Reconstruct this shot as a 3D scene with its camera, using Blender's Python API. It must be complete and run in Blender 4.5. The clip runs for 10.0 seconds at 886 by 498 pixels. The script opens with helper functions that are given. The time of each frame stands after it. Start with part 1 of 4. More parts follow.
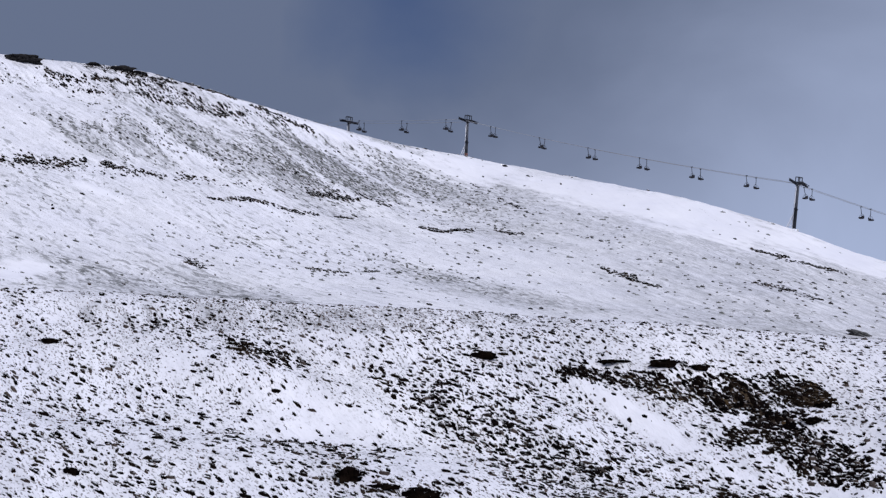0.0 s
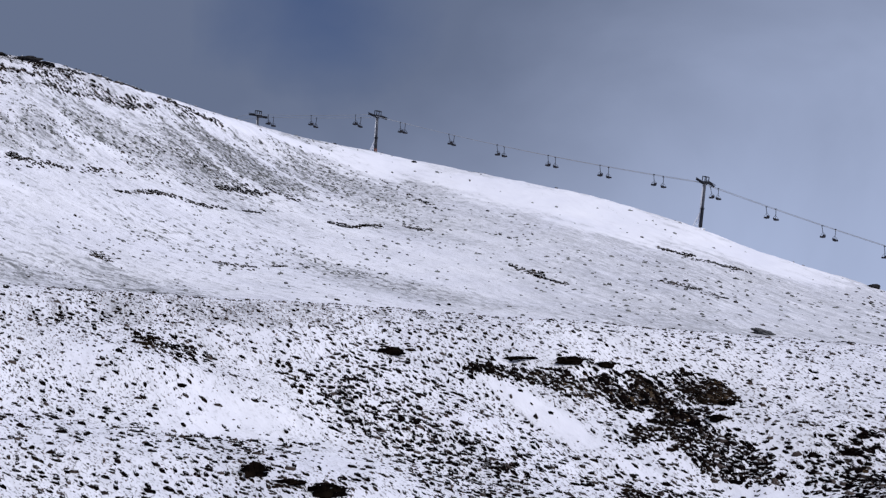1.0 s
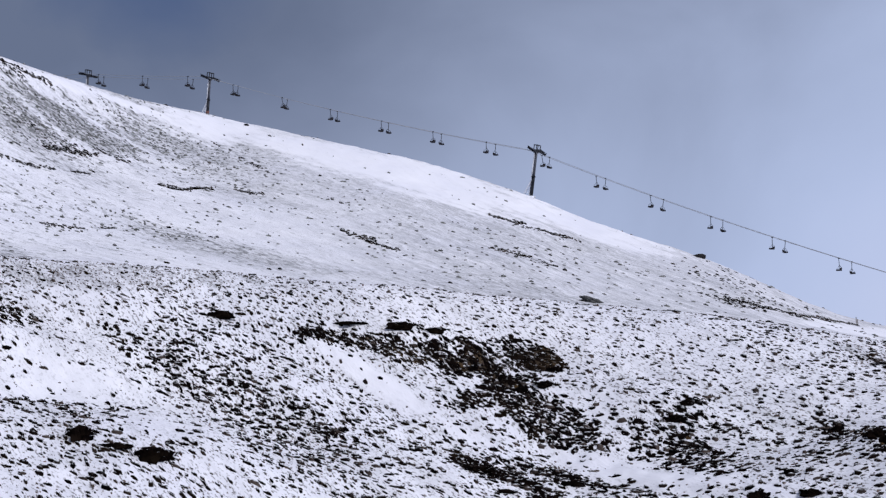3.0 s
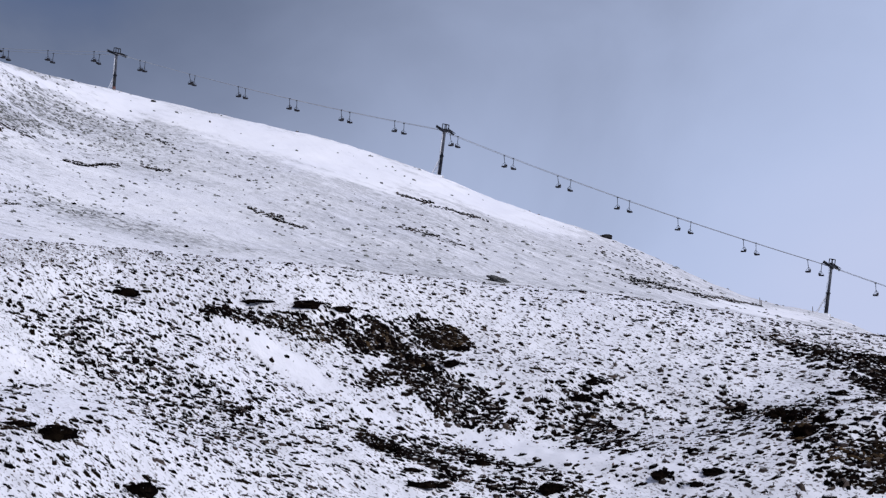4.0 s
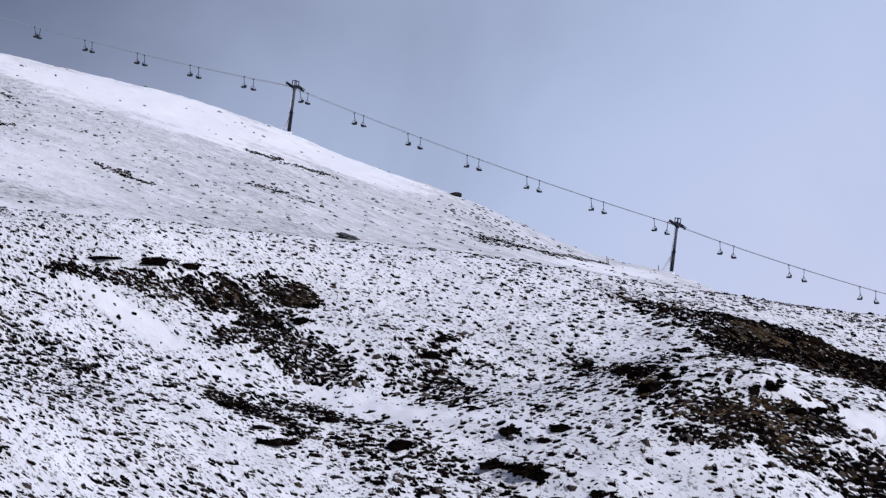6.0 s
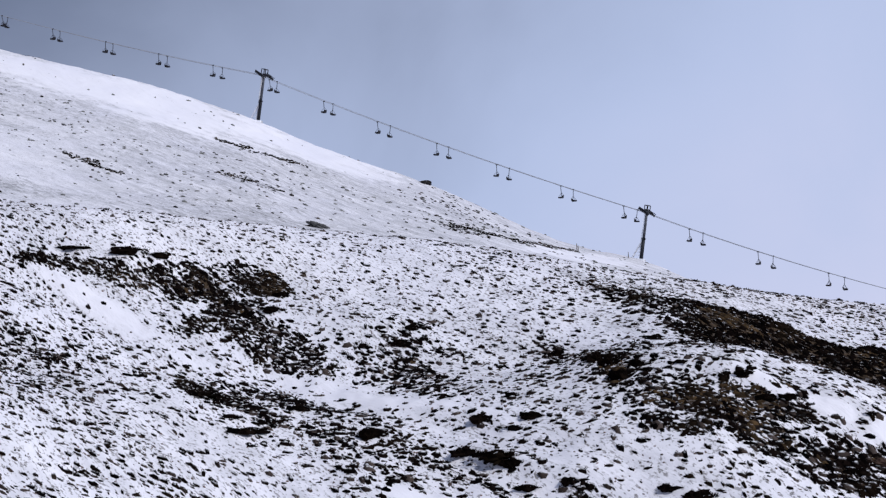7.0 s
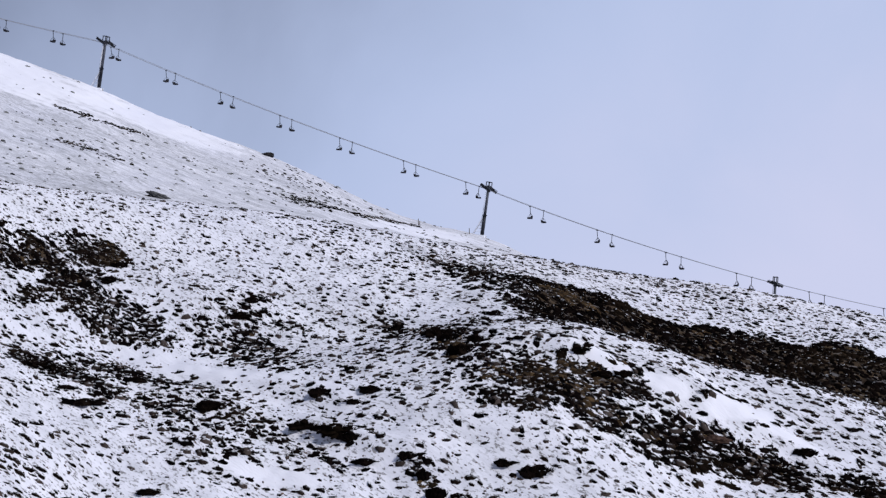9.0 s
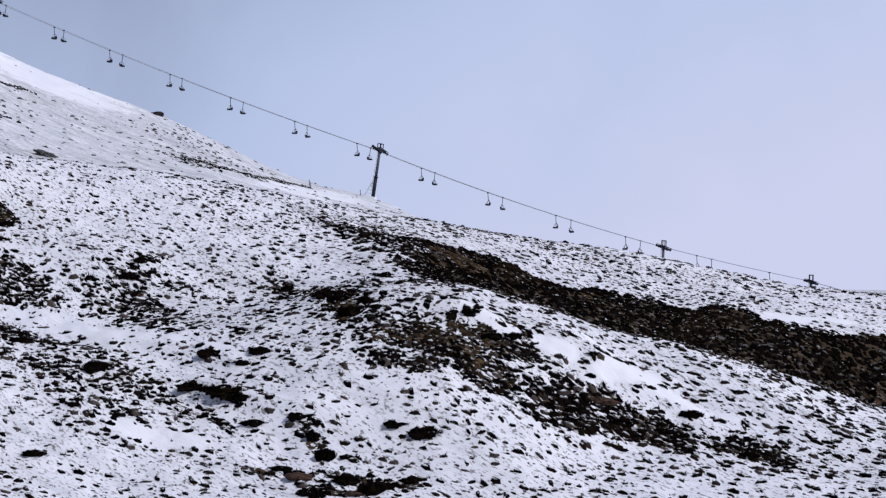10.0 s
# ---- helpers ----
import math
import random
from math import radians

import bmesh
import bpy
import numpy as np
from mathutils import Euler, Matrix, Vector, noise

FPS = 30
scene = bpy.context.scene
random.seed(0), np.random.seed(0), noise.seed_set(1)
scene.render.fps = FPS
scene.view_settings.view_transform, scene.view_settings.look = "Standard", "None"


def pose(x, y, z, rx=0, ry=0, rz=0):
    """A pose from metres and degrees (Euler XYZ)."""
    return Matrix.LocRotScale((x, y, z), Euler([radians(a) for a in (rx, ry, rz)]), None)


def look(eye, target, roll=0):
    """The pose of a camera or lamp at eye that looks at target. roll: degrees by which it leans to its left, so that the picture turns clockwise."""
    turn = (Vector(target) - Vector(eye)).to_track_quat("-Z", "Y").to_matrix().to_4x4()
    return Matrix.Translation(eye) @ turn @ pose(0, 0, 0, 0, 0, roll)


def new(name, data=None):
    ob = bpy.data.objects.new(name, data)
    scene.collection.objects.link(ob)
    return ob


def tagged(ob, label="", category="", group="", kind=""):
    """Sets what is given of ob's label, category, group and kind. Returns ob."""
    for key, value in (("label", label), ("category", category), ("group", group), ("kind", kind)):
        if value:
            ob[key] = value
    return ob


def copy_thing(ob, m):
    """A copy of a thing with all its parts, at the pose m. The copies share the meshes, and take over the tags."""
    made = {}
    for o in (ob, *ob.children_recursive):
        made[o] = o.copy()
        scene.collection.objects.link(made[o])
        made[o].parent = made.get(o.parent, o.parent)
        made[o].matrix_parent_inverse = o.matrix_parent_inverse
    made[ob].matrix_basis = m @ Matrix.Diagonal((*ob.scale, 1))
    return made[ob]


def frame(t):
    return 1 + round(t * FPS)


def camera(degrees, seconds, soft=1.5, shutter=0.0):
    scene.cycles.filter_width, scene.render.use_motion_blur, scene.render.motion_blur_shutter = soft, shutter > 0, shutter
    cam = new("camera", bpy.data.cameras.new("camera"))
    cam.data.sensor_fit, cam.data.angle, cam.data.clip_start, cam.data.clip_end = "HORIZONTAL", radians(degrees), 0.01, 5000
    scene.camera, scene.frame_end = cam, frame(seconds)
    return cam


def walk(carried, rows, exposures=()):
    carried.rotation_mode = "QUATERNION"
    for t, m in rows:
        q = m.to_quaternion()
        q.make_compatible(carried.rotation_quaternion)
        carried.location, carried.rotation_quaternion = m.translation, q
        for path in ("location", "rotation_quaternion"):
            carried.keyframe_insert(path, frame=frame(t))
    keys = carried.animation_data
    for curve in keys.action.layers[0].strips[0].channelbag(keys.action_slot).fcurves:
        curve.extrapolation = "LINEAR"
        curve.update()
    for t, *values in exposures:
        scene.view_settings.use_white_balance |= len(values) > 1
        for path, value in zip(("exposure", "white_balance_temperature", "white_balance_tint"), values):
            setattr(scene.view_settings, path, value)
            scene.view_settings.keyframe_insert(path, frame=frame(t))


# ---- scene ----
cam = camera(26.30, 10.0, soft=1.3)
EYE = 1.65
# seconds, yaw, pitch, roll: the camera turns where it stands
ROWS = [
    (0.0, 0.000, 7.000, -0.539),
    (0.5, -1.313, 6.956, -0.447),
    (1.0, -2.786, 6.852, -0.311),
    (1.5, -4.210, 6.691, -0.234),
    (2.0, -5.463, 6.448, -0.177),
    (3.5, -9.235, 5.453, -0.007),
    (4.0, -10.699, 5.149, 0.069),
    (4.5, -12.136, 4.814, 0.112),
    (5.0, -13.413, 4.485, 0.124),
    (5.5, -14.473, 4.142, 0.080),
    (6.0, -15.254, 3.864, -0.034),
    (7.5, -16.742, 3.353, -0.342),
    (8.0, -17.728, 3.193, -0.174),
    (8.5, -19.188, 3.011, 0.132),
    (9.0, -20.954, 2.725, 0.424),
    (9.5, -22.690, 2.268, 0.607),
    (10.0, -24.266, 1.603, 0.716),
]


def aim(yaw, pitch, roll):
    a, b = radians(yaw), radians(pitch)
    ahead = Vector((-math.sin(a) * math.cos(b), math.cos(a) * math.cos(b), math.sin(b)))
    return look((0, 0, EYE), Vector((0, 0, EYE)) + ahead * 100, roll)


EXPOSURES = [(0.0, -0.05), (2.0, -0.03), (4.5, 0.0), (10.0, 0.0)]
walk(cam, [(t, aim(*a)) for t, *a in ROWS], EXPOSURES)

# ---- world: a cloudy sky, blue through a gap, brighter to the east; a hazy sun ----
SUN_AZ, SUN_EL = 156.0, 42.0
world = bpy.data.worlds.new("sky")
scene.world = world
world.use_nodes = True
wn, wl = world.node_tree.nodes, world.node_tree.links
wn.clear()


def wnode(kind, **values):
    n = wn.new(kind)
    for key, value in values.items():
        n.inputs[key].default_value = value
    return n


coord = wnode("ShaderNodeTexCoord")
sky = wnode("ShaderNodeTexSky")
sky.sky_type, sky.sun_disc = "NISHITA", False
sky.sun_elevation, sky.sun_rotation = radians(SUN_EL), radians(SUN_AZ)
sky_dim = wnode("ShaderNodeVectorMath")
sky_dim.operation = "MULTIPLY"
sky_dim.inputs[1].default_value = (0.0150, 0.0210, 0.0375)
wl.new(sky.outputs[0], sky_dim.inputs[0])
split = wnode("ShaderNodeSeparateXYZ")
wl.new(coord.outputs["Generated"], split.inputs[0])
veil = wnode("ShaderNodeTexNoise", Scale=5.5, Detail=6.0, Roughness=0.5, Distortion=0.5)
wl.new(coord.outputs["Generated"], veil.inputs["Vector"])
# brightness of the cloud: thick and dark high in the north-west, thin and bright low in the east
east = wnode("ShaderNodeMath")
east.operation = "MULTIPLY_ADD"
east.inputs[1].default_value, east.inputs[2].default_value = 1.9, 0.70
wl.new(split.outputs["X"], east.inputs[0])
lid = wnode("ShaderNodeMath")
lid.operation = "MINIMUM"
lid.inputs[1].default_value = 0.27
wl.new(split.outputs["Z"], lid.inputs[0])
high = wnode("ShaderNodeMath")
high.operation = "MULTIPLY_ADD"
high.inputs[1].default_value = -2.6
wl.new(lid.outputs[0], high.inputs[0])
wl.new(east.outputs[0], high.inputs[2])
wisp = wnode("ShaderNodeMapRange", **{"From Min": 0.3, "From Max": 0.7, "To Min": -0.16, "To Max": 0.16})
wl.new(veil.outputs[0], wisp.inputs["Value"])
# a thicker, darker bank of cloud beside the gap
bank = wnode("ShaderNodeVectorMath")
bank.operation = "DISTANCE"
bank.inputs[1].default_value = (0.085, 0.974, 0.21)
wl.new(coord.outputs["Generated"], bank.inputs[0])
gloom = wnode("ShaderNodeMapRange", **{"From Min": 0.02, "From Max": 0.15, "To Min": -0.13, "To Max": 0.0})
gloom.interpolation_type = "SMOOTHSTEP"
wl.new(bank.outputs["Value"], gloom.inputs["Value"])
heavy = wnode("ShaderNodeMath")
heavy.operation = "ADD"
wl.new(high.outputs[0], heavy.inputs[0])
wl.new(gloom.outputs[0], heavy.inputs[1])
total = wnode("ShaderNodeMath")
total.operation = "ADD"
wl.new(heavy.outputs[0], total.inputs[0])
wl.new(wisp.outputs[0], total.inputs[1])
tone = wnode("ShaderNodeValToRGB")
tone.color_ramp.interpolation = "B_SPLINE"
tone.color_ramp.elements[0].position, tone.color_ramp.elements[0].color = 0.0, (0.110, 0.143, 0.232, 1)
tone.color_ramp.elements[1].position, tone.color_ramp.elements[1].color = 1.0, (0.62, 0.645, 0.86, 1)
for place, colour in ((0.30, (0.272, 0.322, 0.470, 1)), (0.58, (0.455, 0.545, 0.79, 1)), (0.80, (0.51, 0.585, 0.825, 1))):
    tone.color_ramp.elements.new(place).color = colour
shrink = wnode("ShaderNodeMath")
shrink.operation = "MULTIPLY"
shrink.inputs[1].default_value = 0.60
wl.new(total.outputs[0], shrink.inputs[0])
wl.new(shrink.outputs[0], tone.inputs[0])
# a gap in the cloud, its rim frayed
hole = wnode("ShaderNodeVectorMath")
hole.operation = "DISTANCE"
hole.inputs[1].default_value = (-0.020, 0.966, 0.257)
wl.new(coord.outputs["Generated"], hole.inputs[0])
fray = wnode("ShaderNodeMath")
fray.operation = "MULTIPLY_ADD"
fray.inputs[1].default_value = 0.22
wl.new(wisp.outputs[0], fray.inputs[0])
wl.new(hole.outputs["Value"], fray.inputs[2])
gap_mask = wnode("ShaderNodeMapRange", **{"From Min": -0.03, "From Max": 0.05, "To Min": 0.85, "To Max": 0.0})
wl.new(fray.outputs[0], gap_mask.inputs["Value"])
both = wnode("ShaderNodeMix")
both.data_type = "RGBA"
wl.new(gap_mask.outputs[0], both.inputs["Factor"])
wl.new(tone.outputs[0], both.inputs["A"])
wl.new(sky_dim.outputs[0], both.inputs["B"])
back = wnode("ShaderNodeBackground", Strength=1.0)
wl.new(both.outputs["Result"], back.inputs["Color"])
wl.new(back.outputs[0], wnode("ShaderNodeOutputWorld").inputs["Surface"])

sun = new("sun", bpy.data.lights.new("sun", "SUN"))
sun.data.energy, sun.data.angle, sun.data.color = 2.3, radians(3), (1.0, 0.985, 0.98)
a, b = radians(SUN_AZ), radians(SUN_EL)
sun.matrix_world = look(Vector((math.sin(a) * math.cos(b), math.cos(a) * math.cos(b), math.sin(b))) * 900, (0, 0, 0))

# ---- materials ----


class Shader:
    """A short way to write node materials."""

    def __init__(self, name):
        self.mat = bpy.data.materials.new(name)
        self.mat.use_nodes = True
        self.nodes, self.links = self.mat.node_tree.nodes, self.mat.node_tree.links
        self.bsdf = self.nodes["Principled BSDF"]
        self.bsdf.inputs["Specular IOR Level"].default_value = 0.08

    def put(self, value, socket):
        if isinstance(value, bpy.types.NodeSocket):
            self.links.new(value, socket)
        else:
            socket.default_value = value

    def node(self, kind, **values):
        n = self.nodes.new(kind)
        for key, value in values.items():
            self.put(value, n.inputs[key])
        return n

    def noise(self, scale, detail=3.0, rough=0.55, stretch=None, distortion=0.0):
        where = self.node("ShaderNodeTexCoord").outputs["Object"]
        if stretch:
            m = self.node("ShaderNodeMapping", Vector=where)
            m.vector_type = "TEXTURE"
            m.inputs["Rotation"].default_value = (0, 0, radians(-stretch[0]))
            m.inputs["Scale"].default_value = [1 / k for k in stretch[1:]]
            where = m.outputs[0]
        return self.node("ShaderNodeTexNoise", Vector=where, Scale=scale, Detail=detail, Roughness=rough, Distortion=distortion).outputs[0]

    def remap(self, value, a, b, c=0.0, d=1.0):
        return self.node("ShaderNodeMapRange", **{"Value": value, "From Min": a, "From Max": b, "To Min": c, "To Max": d}).outputs[0]

    def math(self, op, a, b=0.0):
        n = self.node("ShaderNodeMath")
        n.operation = op
        self.put(a, n.inputs[0])
        self.put(b, n.inputs[1])
        return n.outputs[0]

    def mix(self, factor, a, b):
        n = self.node("ShaderNodeMix")
        n.data_type = "RGBA"
        self.put(factor, n.inputs["Factor"])
        self.put(a, n.inputs["A"])
        self.put(b, n.inputs["B"])
        return n.outputs["Result"]

    def attribute(self, name):
        n = self.nodes.new("ShaderNodeAttribute")
        n.attribute_name = name
        return n.outputs["Fac"]

    def done(self, colour, rough=0.8, metal=0.0, bump=None, depth=0.1, strength=0.5):
        self.put(colour, self.bsdf.inputs["Base Color"])
        self.put(rough, self.bsdf.inputs["Roughness"])
        self.put(metal, self.bsdf.inputs["Metallic"])
        if bump is not None:
            n = self.node("ShaderNodeBump", Height=bump, Strength=strength, Distance=depth)
            self.links.new(n.outputs[0], self.bsdf.inputs["Normal"])
        return self.mat


def make_ground_material():
    s = Shader("snow_and_heath")
    bare, grass, clean, hill, west = (s.attribute(k) for k in ("bare", "grass", "clean", "hill", "west"))
    fine, mid, wide = s.noise(3.2, 4, 0.6, (65, 0.45, 1.0, 0.3)), s.noise(0.9, 4, 0.6, (65, 0.35, 1.0, 0.1)), s.noise(0.06, 3)
    turned = lambda scale, detail, rough, along, across, bend: s.node("ShaderNodeMix", **{"Factor": west, "A": s.noise(scale, detail, rough, (65, along, across, 0.02), bend),
                                                                                     "B": s.noise(scale, detail, rough, (42, along, across, 0.02), bend)}).outputs[0]
    streak, band = turned(0.62, 5, 0.7, 0.12, 0.8, 0.5), turned(0.22, 4, 0.6, 0.10, 1.0, 0.8)
    snow = s.mix(s.remap(wide, 0.3, 0.7), (0.80, 0.794, 0.87, 1), (0.885, 0.873, 0.928, 1))
    # thin snow with dead grass showing through
    straw = s.mix(s.remap(fine, 0.3, 0.7), (0.145, 0.15, 0.165, 1), (0.36, 0.368, 0.395, 1))
    blend = s.math("ADD", s.math("MULTIPLY", streak, 0.42), s.math("MULTIPLY", turned(1.2, 4, 0.7, 0.2, 1.0, 0.0), 0.40))
    blend = s.math("ADD", blend, s.math("MULTIPLY", band, 0.18))
    shows = s.math("MULTIPLY", s.remap(s.math("ADD", blend, s.math("MULTIPLY", grass, 0.12)), 0.465, 0.665), s.remap(grass, 0.1, 0.95, 0.08, 0.80))
    # the veil greys the hill's east slope: grass streaks, and weak light as colour
    veil = s.math("MULTIPLY", s.math("SUBTRACT", hill, west), s.remap(s.math("ADD", blend, s.math("MULTIPLY", clean, -0.5)), 0.38, 0.60, 0.0, 0.62))
    thin = s.math("MULTIPLY", s.math("SUBTRACT", 1.0, s.math("MAXIMUM", hill, clean)), s.remap(s.math("ADD", s.math("MULTIPLY", band, 0.6), s.math("MULTIPLY", mid, 0.4)), 0.44, 0.64, 0.0, 0.34))
    cover = s.mix(s.math("MAXIMUM", s.math("MULTIPLY", shows, 0.85), s.math("MAXIMUM", veil, thin)), snow, straw)
    # single blades and tufts that just break the surface
    tips = s.remap(s.noise(4.6, 3, 0.6, (65, 0.45, 1.0, 0.02)), 0.55, 0.62)
    tips = s.math("MULTIPLY", tips, s.remap(s.math("ADD", clean, s.remap(mid, 0.3, 0.7, 0.35, -0.1)), 0.9, 0.0))
    cover = s.mix(s.math("MULTIPLY", tips, s.remap(hill, 0.0, 1.0, 0.8, 0.3)), cover, (0.085, 0.075, 0.066, 1))
    clods = s.math("MULTIPLY", s.remap(s.noise(1.5, 4, 0.65, (65, 0.40, 1.0, 0.02)), 0.555, 0.60), s.remap(grass, 0.55, 1.0))
    cover = s.mix(s.math("MULTIPLY", clods, 0.75), cover, (0.11, 0.10, 0.095, 1))
    # on the hill, tufts and wind-cut streaks a hand's width high
    specks = s.math("ADD", turned(0.85, 4, 0.62, 0.5, 1.0, 0.3), s.remap(grass, 0.3, 1.0, -0.03, 0.035))
    specks = s.remap(specks, 0.53, 0.59)
    specks = s.math("MULTIPLY", s.math("MULTIPLY", specks, s.math("ADD", s.math("MULTIPLY", hill, 0.35), s.math("MULTIPLY", west, 0.65))), s.remap(s.math("ADD", grass, s.remap(turned(0.11, 3, 0.6, 0.25, 1.0, 0.0), 0.3, 0.7, -0.35, 0.35)), 0.15, 0.95, 0.05, 1.0))
    cover = s.mix(s.math("MULTIPLY", specks, 0.85), cover, (0.112, 0.116, 0.116, 1))
    # bare heath and peat; the near-black tones also hold shade deep in the heather
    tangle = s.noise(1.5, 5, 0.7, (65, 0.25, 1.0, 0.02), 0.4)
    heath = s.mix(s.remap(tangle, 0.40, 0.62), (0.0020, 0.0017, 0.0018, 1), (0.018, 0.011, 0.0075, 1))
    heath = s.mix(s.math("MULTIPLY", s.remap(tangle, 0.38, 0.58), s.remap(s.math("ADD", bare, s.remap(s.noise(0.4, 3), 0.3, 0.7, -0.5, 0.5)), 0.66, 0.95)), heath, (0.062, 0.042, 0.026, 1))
    flecks = s.math("MULTIPLY", s.remap(s.noise(2.4, 4, 0.6, (45, 0.5, 1.0, 0.3)), 0.55, 0.60), s.remap(bare, 0.7, 1.0, 0.9, 0.1))
    heath = s.mix(flecks, heath, snow)
    ragged = s.math("ADD", s.math("MULTIPLY", fine, 0.5), s.math("MULTIPLY", streak, 0.5))
    edge = s.math("ADD", s.math("MULTIPLY", bare, 0.86), s.math("MULTIPLY", s.math("SUBTRACT", ragged, 0.5), 3.2))
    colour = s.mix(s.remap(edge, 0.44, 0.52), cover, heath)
    lumps = s.math("ADD", s.math("MULTIPLY", fine, 0.5), s.math("ADD", mid, s.math("MULTIPLY", streak, 0.5)))
    return s.done(colour, 0.85, 0.0, lumps, 0.14, 0.8)


def make_grass_material(name, dark, light, cap):
    """Grass that differs from tuft to tuft; cap: how much snow lies on its upper faces."""
    s = Shader(name)
    g = s.node("ShaderNodeNewGeometry")
    tint = s.mix(g.outputs["Random Per Island"], dark, light)
    tint = s.mix(s.remap(s.noise(0.5, 3), 0.42, 0.66, 0.0, 0.7), tint, dark)
    up = s.node("ShaderNodeSeparateXYZ", Vector=g.outputs["Normal"]).outputs["Z"]
    caps = s.math("MULTIPLY", s.remap(up, 0.80, 0.96), s.remap(s.noise(2.3, 3), 0.60 - 0.2 * cap, 0.68 - 0.2 * cap))
    return s.done(s.mix(caps, tint, (0.84, 0.85, 0.9, 1)), 0.9, 0.0, s.noise(9.0, 4), 0.05, 0.8)


def make_heather_material(name, dusty):
    s = Shader(name)
    s.bsdf.inputs["Specular IOR Level"].default_value = 0.0
    pick = s.node("ShaderNodeNewGeometry")
    # near-black tints take in the self-shadow among the shoots as well
    tint = s.mix(pick.outputs["Random Per Island"], (0.0016, 0.0014, 0.0016, 1), (0.0080, 0.0052, 0.0046, 1))
    if dusty:
        tint = s.mix(s.remap(s.math("FRACT", s.math("MULTIPLY", pick.outputs["Random Per Island"], 7.31)), 0.70, 1.0), tint, (0.080, 0.062, 0.056, 1))
    tint = s.mix(s.remap(s.noise(0.16, 3), 0.54, 0.72, 0.0, 0.5), tint, (0.026, 0.017, 0.010, 1))
    up = s.node("ShaderNodeSeparateXYZ", Vector=pick.outputs["Normal"]).outputs["Z"]
    dusted = s.math("MULTIPLY", s.remap(up, 0.72, 0.95), s.remap(s.noise(2.1, 3), *((0.44, 0.56) if dusty else (0.62, 0.68))))
    return s.done(s.mix(dusted, tint, (0.84, 0.85, 0.9, 1)), 0.9, 0.0, s.noise(9.0, 4), 0.05, 0.8)


def make_plain(name, dark, light, scale, rough, metal=0.0, snow=0.0):
    s = Shader(name)
    colour = s.mix(s.remap(s.noise(scale, 4), 0.3, 0.7), dark, light)
    if snow:
        colour = s.mix(s.remap(s.noise(scale * 0.4, 4), 0.62 - snow * 0.3, 0.70 - snow * 0.3), colour, (0.82, 0.84, 0.9, 1))
    return s.done(colour, rough, metal, s.noise(scale * 3, 3), 0.01, 0.4)


GROUND = make_ground_material()
HEATHER = make_heather_material("heather_and_grass", True)
DEEP_HEATHER = make_heather_material("deep_heather", False)
DEAD_GRASS = make_grass_material("dead_grass", (0.008, 0.005, 0.003, 1), (0.10, 0.062, 0.030, 1), 0.15)
PALE_GRASS = make_grass_material("pale_grass", (0.045, 0.033, 0.030, 1), (0.21, 0.155, 0.135, 1), 0.4)
HILL_GRASS = make_grass_material("hill_grass", (0.056, 0.057, 0.056, 1), (0.235, 0.24, 0.23, 1), 0.6)
STEEL = make_plain("galvanised_steel", (0.055, 0.060, 0.075, 1), (0.11, 0.115, 0.135, 1), 1.5, 0.55, 0.35)
DARK_STEEL = make_plain("dark_painted_steel", (0.018, 0.020, 0.026, 1), (0.04, 0.042, 0.05, 1), 2.0, 0.5, 0.2)
RIMED = make_plain("rime_on_steel", (0.10, 0.105, 0.125, 1), (0.2, 0.2, 0.23, 1), 1.2, 0.7, 0.0, 0.6)
CRUST = make_plain("rime_crust", (0.62, 0.64, 0.70, 1), (0.84, 0.85, 0.9, 1), 2.5, 0.9)
ROPE = make_plain("wire_rope", (0.27, 0.28, 0.31, 1), (0.34, 0.35, 0.38, 1), 3.0, 0.6, 0.0)
RUST = make_plain("rusty_paint", (0.10, 0.05, 0.045, 1), (0.17, 0.085, 0.075, 1), 3.0, 0.8)
RUBBER = make_plain("black_rubber", (0.012, 0.012, 0.013, 1), (0.03, 0.03, 0.03, 1), 4.0, 0.8)
SEAT = make_plain("black_seat_pad", (0.010, 0.010, 0.013, 1), (0.026, 0.026, 0.032, 1), 5.0, 0.6)
CONCRETE = make_plain("concrete", (0.25, 0.25, 0.25, 1), (0.38, 0.37, 0.36, 1), 2.0, 0.9, 0.0, 0.7)
STONE = make_plain("dark_rock", (0.010, 0.010, 0.012, 1), (0.035, 0.033, 0.033, 1), 1.6, 0.9)
SCREE = make_plain("grey_scree", (0.04, 0.04, 0.045, 1), (0.12, 0.12, 0.12, 1), 3.0, 0.9)
PEAT = make_plain("wet_peat", (0.030, 0.018, 0.014, 1), (0.085, 0.050, 0.038, 1), 1.1, 0.7)
WOOD = make_plain("weathered_wood", (0.06, 0.05, 0.04, 1), (0.13, 0.11, 0.09, 1), 6.0, 0.9)

# ---- the lie of the land: height over the plan, by azimuth (degrees to the right of north) and distance ----
AZ_S = [-180, -60, -20, -13.4, -9.5, -6.6, -3.2, -1.4, 0.3, 3.8, 7.2, 10.5, 12.3, 14.1, 15.8, 17.6, 19.2, 20.3, 22.1, 24.0, 27.0, 30.9, 35.2, 40.0, 60, 180]
EL_S = [2.0, 12.5, 13.0, 12.62, 12.38, 11.6, 10.63, 10.17, 9.84, 9.14, 8.39, 7.42, 6.62, 5.99, 5.45, 4.6, 3.87, 3.5, 3.14, 2.3, 1.2, 0.07, -0.9, -1.5, -2, 2.0]
